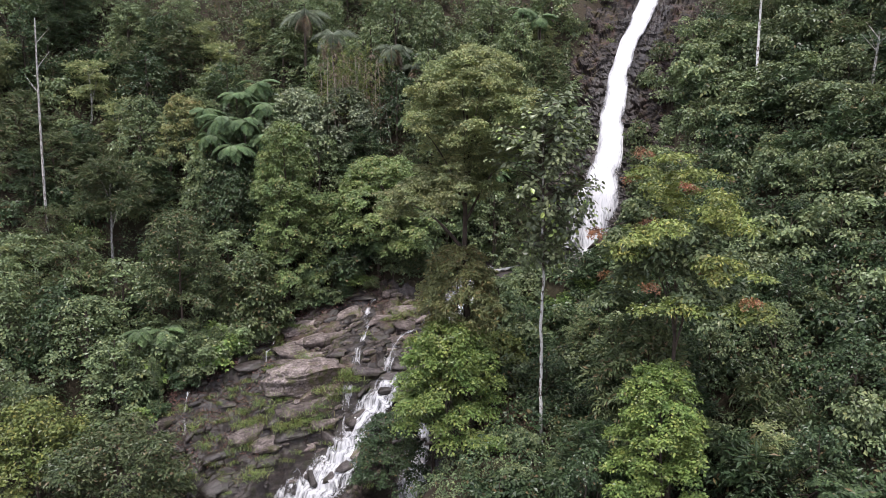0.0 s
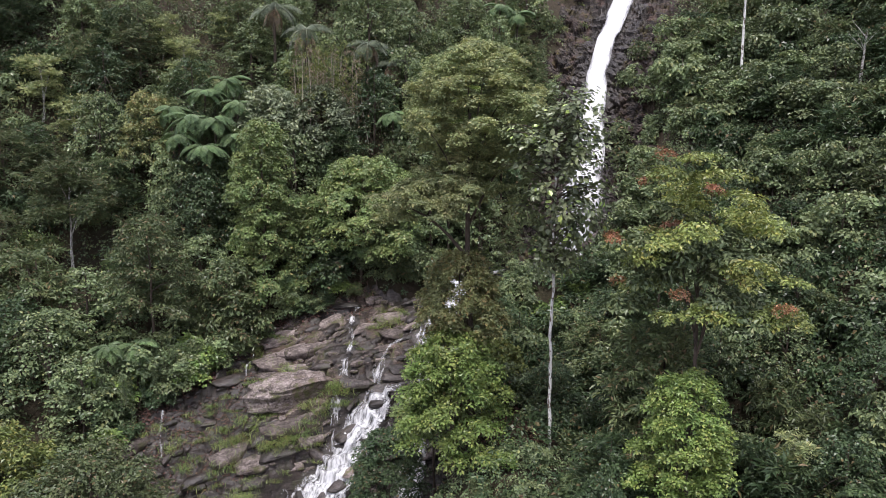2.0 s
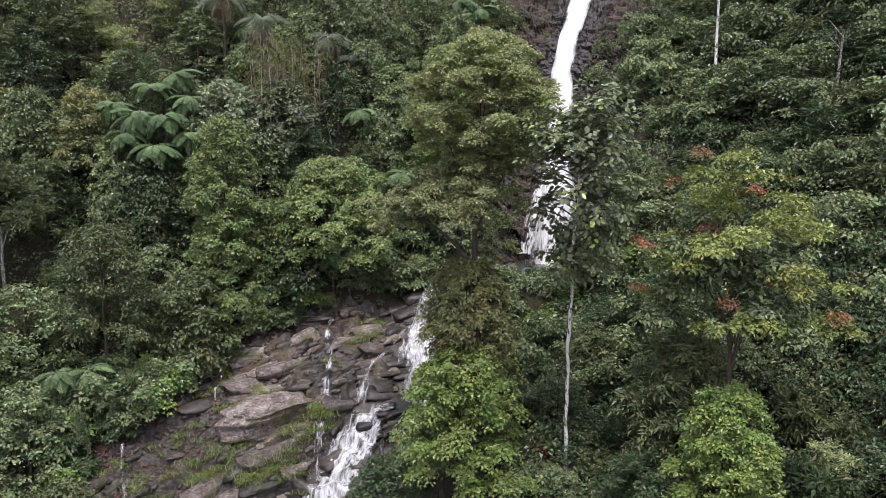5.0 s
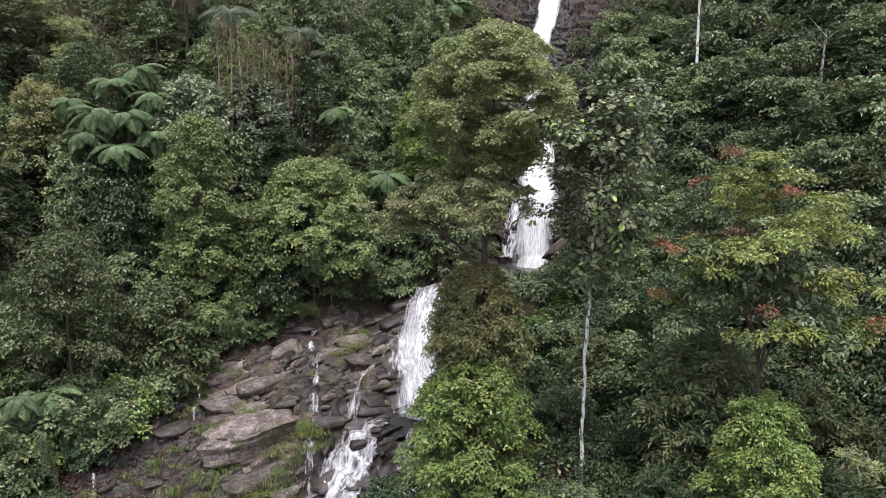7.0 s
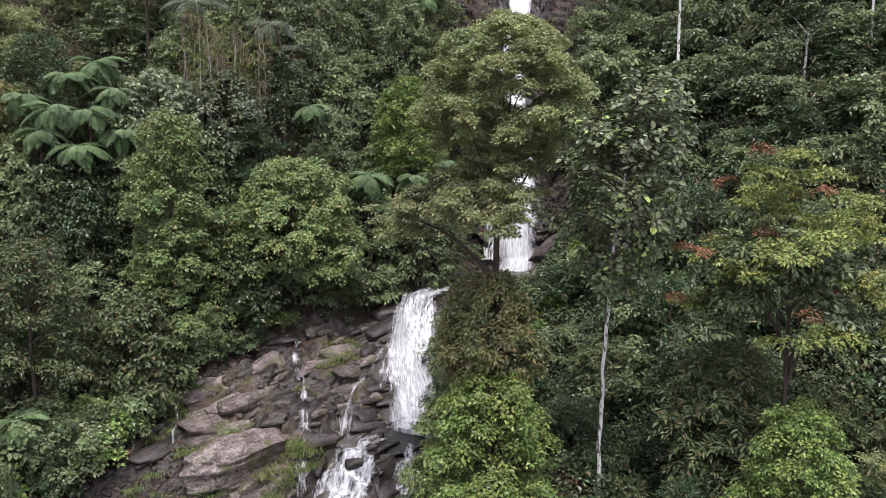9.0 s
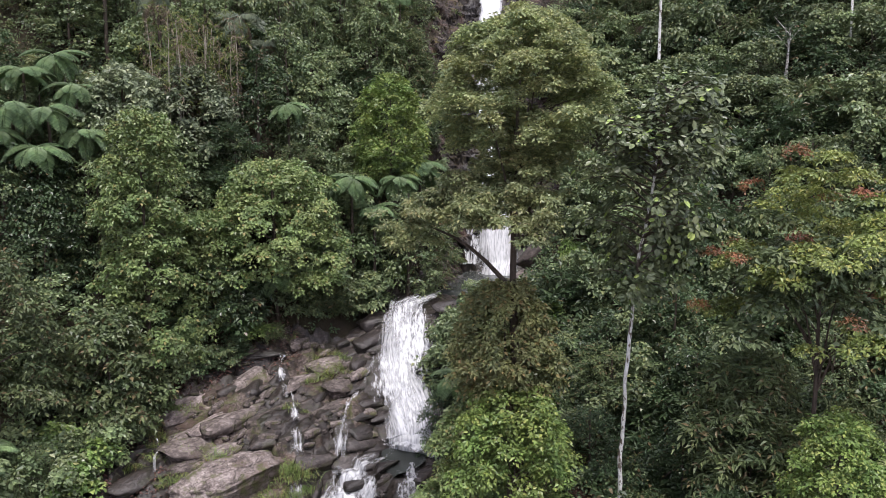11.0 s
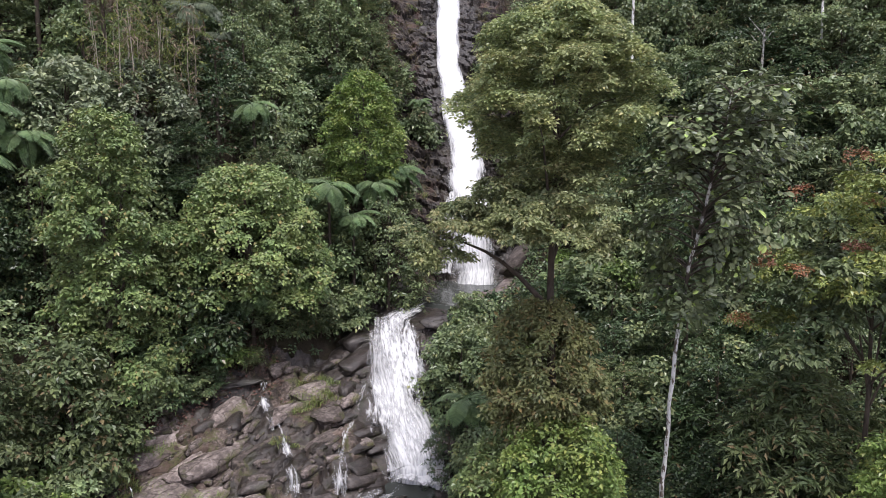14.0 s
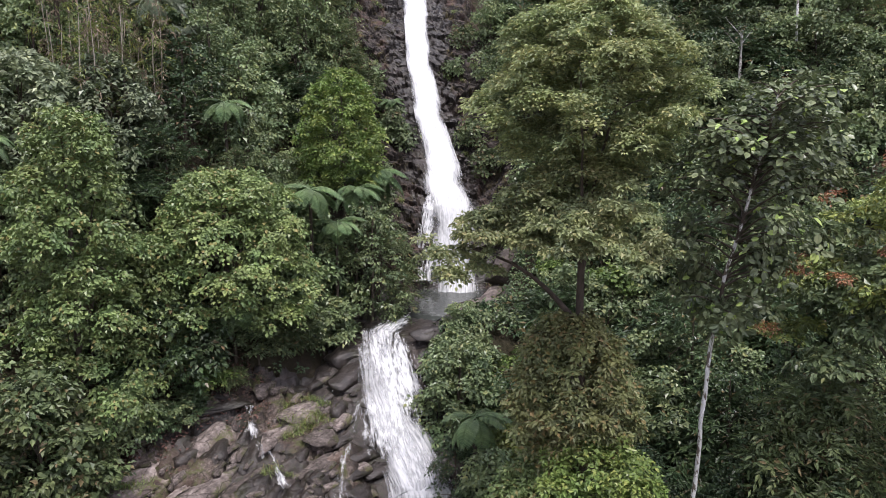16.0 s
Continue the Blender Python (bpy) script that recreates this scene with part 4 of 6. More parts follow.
def big_leaf_tree():
    """Slender tree with a white lichen trunk and a loose crown of large dark leaves."""
    rng = np.random.default_rng(21)
    root = tagged(new("big_leaved_tree"), "slender white-trunked tree with large dark leathery leaves", "tree")
    g = ground_at(6.45, 47.3)
    z = np.array([-0.6, 0.5, 4, 8, 11, 14, 17, 20, 21.6])
    x = np.array([0, 0, -0.05, -0.16, -0.1, -0.25, -0.4, -0.6, -0.7])
    y = np.array([0, 0, -0.15, -0.5, -0.7, -1.3, -2.2, -3.1, -3.5])
    line = np.stack([x, y, z], 1)
    zz = np.linspace(-0.6, 21.6, 64)
    wave = np.stack([np.interp(zz, z, q) for q in (x, y, z)], 1)
    wave[:, :2] += 0.022 * np.stack([np.sin(zz * 1.3) + np.sin(zz * 2.9 + 1), np.cos(zz * 1.7)], 1)
    pieces = [tube(wave, np.interp(zz, z, [0.16, 0.115, 0.10, 0.095, 0.088, 0.075, 0.06, 0.04, 0.02]) * (1 + rng.uniform(-0.12, 0.14, 64)), 12)]
    n = 88
    hh = np.sort(rng.uniform(12.5, 21.4, n))
    tips, limbs = [], [tube(wave[zz > 10.5], np.interp(zz[zz > 10.5], z, [0.19, 0.14, 0.12, 0.11, 0.10, 0.085, 0.07, 0.045, 0.02]) * 0.9, 8)]
    for k in range(n):
        p = np.array([np.interp(hh[k], z, q) for q in (x, y, z)])
        wide = 3.5 * math.sqrt(max(0.05, math.sin(math.pi * (0.12 + 0.8 * (hh[k] - 12.5) / 9.2)))) * rng.uniform(0.45, 1.0)
        a = rng.uniform(0, 2 * np.pi)
        end = p + np.array([math.cos(a) * wide, math.sin(a) * wide, wide * rng.uniform(-0.05, 0.45)])
        s = np.linspace(0, 1, 6)[:, None]
        way = p + (end - p) * s + np.array([0, 0, 0.12]) * wide * np.sin(np.pi * s)
        limbs.append(tube(way, 0.045 * (1.1 - 0.9 * s[:, 0]), 5))
        for q in rng.uniform(0.3, 1.05, 8):
            tips.append(p + (end - p) * q + rng.normal(0, 0.25, 3))
    tips = np.array(tips)
    v, f = join(pieces)
    part("trunk", raw_mesh("trunk", v, f, True, WHITE_BARK), root, "white lichen-spotted trunk")
    v, f = join(limbs)
    part("branchwork", raw_mesh("branchwork", v, f, True, BARK), root)
    out = unit(tips - np.array([-0.3, -2.0, 15.5]) + np.array([0, 0, 0.6]))
    lv, lf = twigs(rng, tips, out, 0.5, 8, 0.40, 0.50, 0.5, 0.35, broad_leaves)
    part("crown", raw_mesh("crown", lv, lf, False, LEAF["big"]), root)
    root.matrix_basis = Matrix.Translation((6.45, 47.3, g))
    PLACED.append((6.2, 46.0, 2.6))


big_leaf_tree()


# ---- the forest that covers the slopes ----
rng = np.random.default_rng(5)
WOOD = "forest on the slopes"
KINDS = [
    make_tree("forest_tree", "forest tree with a rounded mid-green crown", 31, "mound", "mid", 8.0, 3.2, 7.6, 0.30, ratio=0.55, sprays=450, count=7, r0=0.13, group=WOOD),
    make_tree("forest_tree", "forest tree with a dense deep green crown", 32, "mound", "deep", 9.0, 3.3, 8.6, 0.30, ratio=0.55, sprays=470, count=7, droop=0.45, r0=0.14, group=WOOD),
    make_tree("forest_tree", "forest tree with olive layered branches", 33, "layer", "olive", 9.0, 3.6, 8.6, 0.40, ratio=0.34, sprays=450, count=7, droop=0.45, r0=0.13, group=WOOD),
    make_tree("forest_tree", "narrow forest tree with deep green leaves", 34, "column", "deep", 10.0, 3.0, 9.6, 0.30, ratio=0.55, sprays=450, count=7, droop=0.4, r0=0.13, group=WOOD),
    make_tree("forest_tree", "forest tree with layered grey-green branches", 35, "layer", "dome", 8.5, 3.6, 8.0, 0.38, ratio=0.32, sprays=450, count=7, droop=0.4, r0=0.13, barkmat=PALE_BARK, group=WOOD),
    make_tree("forest_tree", "forest tree draped in mid-green climbers", 36, "mound", "mid", 10.5, 2.9, 10.2, 0.29, ratio=0.55, sprays=500, count=7, droop=0.65, r0=0.14, group=WOOD),
    make_tree("forest_tree", "forest tree with large drooping green leaves", 37, "mound", "mid", 8.0, 3.2, 7.6, 0.36, ratio=0.55, sprays=430, count=7, droop=0.55, r0=0.13, group=WOOD),
    make_tree("forest_tree", "forest tree with feathery dark foliage", 38, "layer", "deep", 9.0, 3.6, 8.4, 0.36, ratio=0.26, sprays=410, count=11, droop=0.35, r0=0.13, group=WOOD),
    make_tree("forest_tree", "forest tree with feathery olive foliage", 39, "mound", "olive", 8.0, 3.2, 7.6, 0.34, ratio=0.26, sprays=400, count=11, droop=0.45, r0=0.13, group=WOOD),
]
LOW = "undergrowth on the slopes"
SHRUBS = [
    make_tree("shrub", "low dense shrub with mid-green leaves", 41, "bush", "mid", 3.2, 2.2, 3.1, 0.245, ratio=0.55, sprays=240, count=7, r0=0.05, limbs=3, category="shrub", group=LOW),
    make_tree("shrub", "low dense shrub with deep green leaves", 42, "bush", "deep", 3.4, 2.3, 3.3, 0.30, ratio=0.55, sprays=205, count=8, droop=0.45, r0=0.05, limbs=3, category="shrub", group=LOW),
    make_tree("shrub", "olive shrub with narrow leaves", 43, "bush", "olive", 3.0, 2.1, 2.9, 0.40, ratio=0.3, sprays=210, count=8, droop=0.45, r0=0.05, limbs=3, category="shrub", group=LOW),
    make_tree("shrub", "bright green shrub in the forest edge", 44, "bush", "lime", 2.8, 2.0, 2.7, 0.28, ratio=0.55, sprays=205, count=7, r0=0.05, limbs=3, category="shrub", group=LOW),
    make_tree("shrub", "tall deep green shrub in layers", 45, "layer", "deep", 4.6, 2.5, 4.2, 0.40, ratio=0.36, sprays=260, count=7, r0=0.07, limbs=4, category="shrub", group=LOW),
    make_tree("shrub", "shrub with large soft green leaves", 46, "bush", "mid", 3.4, 2.2, 3.2, 0.27, ratio=0.6, sprays=220, count=7, droop=0.6, r0=0.05, limbs=3, category="shrub", group=LOW),
]
USED = {}
GROWN = list(PLACED)
PLACED += [(-22.5, 73.0, 1.6), (-20.0, 72.6, 2.2), (-18.0, 73.0, 1.6), (-20.5, 75.6, 2.0), (-18.2, 76.6, 1.6), (-22.6, 76.0, 1.4), (12.0, 67.0, 2.4), (15.5, 67.4, 2.2), (9.0, 66.6, 1.2), (6.4, 45.2, 1.6), (6.2, 43.2, 1.2), (4.9, 49.4, 1.5), (4.6, 51.2, 1.9), (9.0, 71.5, 3.0), (13.5, 72.0, 3.0), (1.7, 42.7, 1.6), (3.6, 43.6, 1.6), (8.5, 64.5, 1.6), (11.0, 64.0, 1.6)]


CROWNS = [(a, b, q * 1.25) for a, b, q in GROWN]


def plant(root, m):
    """The first of a kind is moved to its place, the others are copies."""
    CROWNS.append((m.translation.x, m.translation.y, (3.1 if root in KINDS else 2.1) * m.to_scale().x))
    if root.name in USED:
        return copy_thing(root, m)
    USED[root.name] = 1
    root.matrix_basis = m
    return root


def clear(x, y, R):
    if any((x - a) ** 2 + (y - b) ** 2 < (q + R * 0.35) ** 2 for a, b, q in PLACED):
        return False
    d, level, half, side, along = (float(q) for q in by_stream(np.array(x), np.array(y)))
    if float(rock_zone(np.array(x), np.array(y))) > 0.45:
        return False
    if along < 7.6:
        return d > half + (3.9 if side > 0 else 3.4) + R * 0.4
    if side < 0:
        return d > half + 2.6 + R * 0.75
    return d > half + 1.4 + R * 0.7


def scatter(kinds, weights, x0, x1, y0, y1, gap, R, scale, where):
    for i, gy in enumerate(np.arange(y0, y1, gap * 0.87)):
        for gx in np.arange(x0 + (i % 2) * gap / 2, x1, gap):
            x, y = gx + rng.uniform(-0.4, 0.4) * gap, gy + rng.uniform(-0.4, 0.4) * gap
            k, s, t, tall = rng.choice(len(kinds), p=weights), rng.uniform(*scale), rng.uniform(0, 6.28), rng.uniform(0.85, 1.15)
            if where(x, y) and clear(x, y, R * s):
                plant(kinds[k], spot(x, y, t, s, 0.2, s * tall))


def left_edge(x):
    return 68.6 + 0.36 * max(x + 4, 0) if x > -12 else 68.6 - 0.95 * (-12 - x)


def left_wood(x, y):
    return left_edge(x) + 0.8 < y < 95.5 and (x < 12 or y > 88) and abs(x) < 0.56 * y + 4 and x < 22


def left_fringe(x, y):
    return left_edge(x) - 1.2 < y < left_edge(x) + 5 and x < 9


def right_wood(x, y):
    return x > 0.8 and ground_at(x, y) < 44.5 and (x < 0.6 * y + 2 or y > 0.43 * (x + 21) + 24)


# few deep green kinds here: lighter leaf colours stand in for haze upslope
scatter(KINDS, [0.22, 0.05, 0.10, 0.05, 0.14, 0.18, 0.15, 0.04, 0.07], -19, 24, 48, 99, 4.5, 3.3, (0.75, 1.12), left_wood)
scatter(KINDS, [0.08, 0.10, 0.24, 0.04, 0.16, 0.06, 0.06, 0.14, 0.12], -54, -19, 70, 99, 4.5, 3.3, (0.75, 1.12), left_wood)
scatter(KINDS, [0.30, 0.06, 0.06, 0.04, 0.08, 0.22, 0.20, 0.02, 0.02], -54, -19, 48, 70, 4.5, 3.3, (0.75, 1.12), left_wood)
scatter(SHRUBS, [0.26, 0.28, 0.08, 0.10, 0.20, 0.08], -44, 10, 46, 84, 3.2, 2.0, (0.75, 1.25), left_fringe)
# mostly deep green kinds: dark foliage, with the valley's shade put into leaf colour
scatter(KINDS, [0.02, 0.32, 0.10, 0.18, 0.04, 0.02, 0.04, 0.22, 0.06], 6, 24, 38, 60, 4.6, 3.0, (0.55, 0.85), right_wood)
scatter(SHRUBS, [0.02, 0.66, 0.06, 0.0, 0.24, 0.02], -3, 60, 30, 54, 3.6, 2.0, (0.8, 1.3), right_wood)
# lighter mix than below, so leaf colour carries the brighter upper slope
scatter(SHRUBS, [0.28, 0.20, 0.14, 0.03, 0.14, 0.21], -3, 56, 54, 92, 3.15, 2.0, (0.85, 1.3), right_wood)


SAPLINGS = [make_tree("sapling", label, 90 + k, "bush", m, 2.6, 1.9, 2.5, 0.34, ratio=0.5, sprays=105, count=6, droop=0.45, r0=0.04, limbs=3, category="sapling", group="saplings between the trees") for k, (m, label) in enumerate((("mid", "leafy green sapling between the trees"), ("vine", "yellow-green sapling covered in climbers"), ("deep", "dark green sapling between the trees")))]


def fill_gaps(x0, x1, y0, y1, pitch, where, sorts):
    """Saplings wherever the crowns leave the ground open."""
    for gy in np.arange(y0, y1, pitch):
        for gx in np.arange(x0, x1, pitch):
            x, y = gx + rng.uniform(-0.4, 0.4), gy + rng.uniform(-0.4, 0.4)
            if where(x, y) and all((x - a) ** 2 + (y - b) ** 2 > (0.70 * q) ** 2 for a, b, q in CROWNS) and clear(x, y, 1.2):
                s = rng.uniform(0.7, 1.15)
                plant(SAPLINGS[sorts[rng.integers(len(sorts))]], spot(x, y, rng.uniform(0, 6), s, 0.2, s * rng.uniform(0.9, 1.25)))


fill_gaps(-50, 12, 47, 90, 2.2, left_wood, (0, 1, 2))
fill_gaps(1, 48, 36, 78, 3.0, right_wood, (0, 2, 2))

# plants that close the open places on the banks
for x, y, s, k in [(-16.9, 64.0, 0.85, 3), (-17.7, 62.4, 0.9, 0), (-18.6, 61.0, 0.95, 3), (-19.8, 60.0, 0.9, 0), (-21.2, 59.0, 0.8, 1), (-22.4, 60.8, 1.2, 0), (-24.2, 60.0, 1.2, 3), (-20.8, 62.0, 1.1, 0), (-19.2, 63.2, 1.0, 3), (-25.8, 58.4, 1.1, 5), (8.0, 63.6, 0.85, 3), (9.8, 62.4, 0.8, 3), (7.6, 65.4, 0.55, 5), (6.6, 61.8, 0.8, 0), (12.0, 63.2, 0.6, 3), (10.6, 59.6, 0.8, 0), (5.2, 44.6, 0.45, 5), (3.2, 45.0, 0.5, 3), (1.6, 43.4, 0.45, 2), (6.9, 43.6, 0.4, 0), (4.2, 42.6, 0.5, 0), (19.8, 46.6, 1.0, 1), (8.4, 47.4, 0.7, 2), (8.9, 45.2, 0.6, 1), (16.2, 56.8, 1.2, 4), (13.4, 57.0, 1.1, 1), (14.4, 49.2, 0.9, 4), (21.8, 73.2, 1.1, 0), (20.4, 70.6, 1.1, 1), (2.0, 52.6, 0.6, 2), (11.6, 54.4, 0.9, 2), (18.0, 53.0, 1.0, 0), (1.8, 71.4, 0.9, 0), (0.4, 70.6, 0.85, 5), (-1.2, 70.0, 0.9, 0), (-2.8, 69.4, 0.85, 2), (-4.6, 69.0, 0.8, 0), (-0.4, 72.2, 1.2, 0), (14.6, 53.8, 1.2, 0), (12.8, 53.4, 1.1, 1), (2.4, 73.6, 1.0, 1), (15.6, 55.0, 1.2, 1), (28.6, 71.0, 1.1, 0), (30.8, 67.6, 1.1, 5), (32.2, 65.6, 1.1, 0), (43.8, 58.4, 1.2, 0), (40.7, 58.4, 1.1, 4), (26.6, 70.4, 1.0, 5), (16.4, 66.2, 0.65, 3), (15.0, 65.2, 0.65, 0), (17.8, 67.2, 0.75, 0), (18.6, 69.4, 0.8, 5)]:
    plant(SHRUBS[k], spot(x, y, x * 3.1, s, 0.2))
for x, y, s, k in [(-9.6, 79.8, 0.85, 5), (-16.0, 72.6, 0.7, 0), (-8.0, 77.0, 0.75, 6), (-11.6, 77.4, 0.7, 0), (-28.2, 77.4, 1.0, 0), (-29.4, 74.6, 0.9, 2), (-46.4, 93.6, 0.9, 5), (-36.8, 90.4, 0.9, 0), (9.0, 41.0, 0.72, 1)]:
    plant(KINDS[k], spot(x, y, x * 3.1, s, 0.2))

# a low fringe that hangs over the edge of the slabs
for k, x in enumerate(np.arange(-25, 1.5, 1.15)):
    y = left_edge(x) + (0.9 if x > -5 else -0.9) + rng.uniform(-0.5, 0.6)
    if k % 7 != 3:
        s = rng.uniform(0.45, 0.8)
        plant(SHRUBS[rng.integers(6)], spot(x, y, rng.uniform(0, 6), s, 0.2, s * rng.uniform(0.8, 1.1)))
for x, y, s in [(5.0, 74.0, 0.7), (9.4, 78.6, 0.7)]:
    plant(SHRUBS[rng.integers(6)], spot(x, y, rng.uniform(0, 6), s, 0.2))


def litter(n):
    """Fallen brown leaves on the soil along the edge of the slabs."""
    r = np.random.default_rng(333)
    x = r.uniform(-26, -5, n)
    y = np.where(x > -12, 68.6, 68.6 - 0.95 * (-12 - x)) + r.normal(-0.6, 1.0, n)
    x[: n // 3], y[: n // 3] = 4.8 + r.normal(0, 1.2, n // 3), 51.0 + r.normal(0, 1.3, n // 3)
    low = slice(n // 3, n // 3 + n // 4)
    x[low], y[low] = r.uniform(-22, -14, n // 4), r.uniform(53.5, 61, n // 4)
    base = np.stack([x, y, np.maximum(rock_height(x, y), soil_height(x, y)) + 0.06 + r.uniform(0, 0.1, n)], 1)
    a = r.uniform(0, 6.28, n)
    way = unit(np.stack([np.cos(a), np.sin(a), r.normal(0, 0.3, n)], 1))
    L = r.uniform(0.12, 0.26, n)
    v, f = leaves(base, way, unit(np.array([0, -0.5, 1.0]) + r.normal(0, 0.35, (n, 3))), L, L * 0.5)
    tagged(new("leaf_litter", raw_mesh("leaf_litter", v, f, False, LEAF["litter"])), "fallen brown leaves on the soil", "leaf litter", kind="stuff")


litter(9500)


def undergrowth(name, label, mat, seed, n, leaf, ratio, x0, x1, y0, y1, where, share):
    """Leaves of small plants, climbers and seedlings that cover the ground between the shrubs."""
    r = np.random.default_rng(seed)
    x, y = r.uniform(x0, x1, n * 3), r.uniform(y0, y1, n * 3)
    ok = where(x, y) & (fbm(x, y, 6.0, 200, 3) * 1.2 + r.normal(0, 0.35, n * 3) > share[0]) & (fbm(x, y, 6.0, 200, 3) * 1.2 + r.normal(0, 0.35, n * 3) < share[1])
    x, y = x[ok][:n], y[ok][:n]
    d, level, half, side, along = by_stream(x, y)
    deep = step(half + 1.5, half + 5, d) * (1 - step(0.05, 0.3, rock_zone(x, y)))
    h = 0.25 + (0.5 + 1.3 * np.clip(fbm(x, y, 3.0, 210, 3) + 0.5, 0, 1.4)) * deep * r.uniform(0.35, 1.0, len(x))
    e = 0.6
    slope = np.stack([land(x - e, y) - land(x + e, y), land(x, y - e) - land(x, y + e), np.full(len(x), 2 * e)], 1)
    tips = np.stack([x, y, land(x, y) + h], 1)
    out = unit(unit(slope) + r.normal(0, 0.55, (len(x), 3)))
    v, f = twigs(r, tips, out, leaf * 1.8, 7, leaf, ratio, 0.45, 0.35)
    return tagged(new(name, raw_mesh(name, v, f, False, LEAF[mat])), label, "undergrowth", kind="stuff")


def shade_left(x, y):
    edge = np.where(x > -12, 68.4 + 0.36 * np.maximum(x + 4, 0), 68.4 - 0.95 * (-12 - x))
    d, level, half, side, along = by_stream(x, y)
    return (y > edge - 0.4) & ((side < 0) | (y > 96)) & (rock_zone(x, y) < 0.3) & (np.abs(x) < 0.58 * y + 4)


def shade_right(x, y):
    d, level, half, side, along = by_stream(x, y)
    bare = np.hypot(x - 4.6, y - 51.5) > 1.3
    return (side > 0) & (rock_zone(x, y) < 0.3) & (x < 0.62 * y + 6) & bare


for k, (mat, share, label) in enumerate((("deep", (-9, -0.1), "dark leafy undergrowth on the slope"), ("mid", (-0.1, 0.45), "green leafy undergrowth on the slope"), ("olive", (0.3, 9), "olive leafy undergrowth on the slope"))):
    undergrowth("undergrowth", label, mat, 300 + k, 2900, 0.32, 0.5, -52, 20, 46, 98, shade_left, share)
    undergrowth("undergrowth", label, mat, 310 + k, 2900, 0.32, 0.5, -6, 60, 26, 94, shade_right, share)


undergrowth("undergrowth", "tangle of green leafy plants on the upper slope", "mid", 340, 5600, 0.34, 0.5, 8, 56, 54, 96, shade_right, (-9, 9))
undergrowth("undergrowth", "tangle of deep green plants on the slope", "deep", 341, 4200, 0.40, 0.5, 4, 44, 36, 70, shade_right, (-9, 9))
undergrowth("undergrowth", "tangle of leafy plants high on the slope", "olive", 342, 5200, 0.46, 0.5, -50, 16, 80, 106, shade_left, (-9, 9))
undergrowth("undergrowth", "low fine-leaved plants under the trees", "deep", 330, 1500, 0.22, 0.5, 1, 17, 36, 54, shade_right, (-9, 9))
undergrowth("undergrowth", "low light green plants on the stream bank", "mid", 331, 1000, 0.20, 0.5, -2, 10, 38, 47, shade_right, (-9, 9))


# ---- ferns, palms, climbers, grass ----
def frond(r, length, arch, pinna, pairs, ratio=0.22, hang=0.25):
    """One arching leaf: a midrib with narrow leaflets to both sides, in its own x, z plane."""
    t = np.linspace(0, 1, 12)
    rib = np.stack([length * t * (1 - 0.22 * arch * t), 0.04 * r.normal(0, 1) * t * length, length * (0.45 * t - arch * 0.74 * t * t)], 1)
    rv, rf = tube(rib, 0.028 * length / 2 * (1.05 - 0.95 * t), 4)
    s = np.linspace(0.14, 0.99, pairs)
    p = np.stack([np.interp(s, t, rib[:, q]) for q in range(3)], 1)
    g = unit(np.stack([np.interp(s, t, np.gradient(rib[:, q])) for q in range(3)], 1))
    size = pinna * np.sin(np.pi * np.clip(s * 0.88 + 0.1, 0, 1)) ** 0.7 * r.uniform(0.9, 1.1, pairs)
    vs, fs = [], []
    upv = unit(np.cross(g, np.cross(np.array([0, 0, 1.0]), g)))
    for sign in (-1, 1):
        side = np.cross(g, upv) * sign
        way = unit(side + 0.45 * g - np.array([0, 0, hang]))
        v, f = leaves(p, way, upv, size, size * ratio, 0.08)
        vs.append(v)
        fs.append(f)
    lv, lf = join(list(zip(vs, fs)))
    quads = np.concatenate([rf[:, [0, 1, 2]], rf[:, [0, 2, 3]]])
    return join([(rv, quads), (lv, lf)])


def crown_of_fronds(name, label, seed, n, length, arch, pinna, pairs, stem_h, stem_r, mat, ratio=0.22, hang=0.25, dead=0, category="tree fern"):
    r = np.random.default_rng(seed)
    root = tagged(new(name), label, category)
    v, f = tube(np.array([(0, 0, -0.4), (0.03, 0, stem_h * 0.3), (0.1, 0.03, stem_h * 0.7), (0.1, 0.05, stem_h)]), np.array([1.3, 1.1, 1.0, 0.8]) * stem_r, 8)
    part("trunk", raw_mesh("trunk", v, f, True, BARK), root)
    shapes = []
    for q in range(3):
        fv, ff = frond(r, length * r.uniform(0.85, 1.1), arch * r.uniform(0.8, 1.2), pinna, pairs, ratio, hang)
        shapes.append(raw_mesh("frond", fv, ff, False, mat))
    for q in range(n + dead):
        withered = q >= n
        me = shapes[q % 3]
        ob = part("frond", me, root, "withered brown frond" if withered else "")
        if withered:
            ob.data = me.copy()
            ob.data.materials[0] = LEAF["dead"]
        lift = r.uniform(-0.15, 0.75) if not withered else r.uniform(0.9, 1.2)
        ob.matrix_basis = Matrix.LocRotScale((0.1, 0.05, stem_h), Euler((0, lift, q * 2.39996 + r.uniform(-0.2, 0.2))), None)
    return root


FERN_LABEL = "tree fern with a rosette of feathery green fronds"


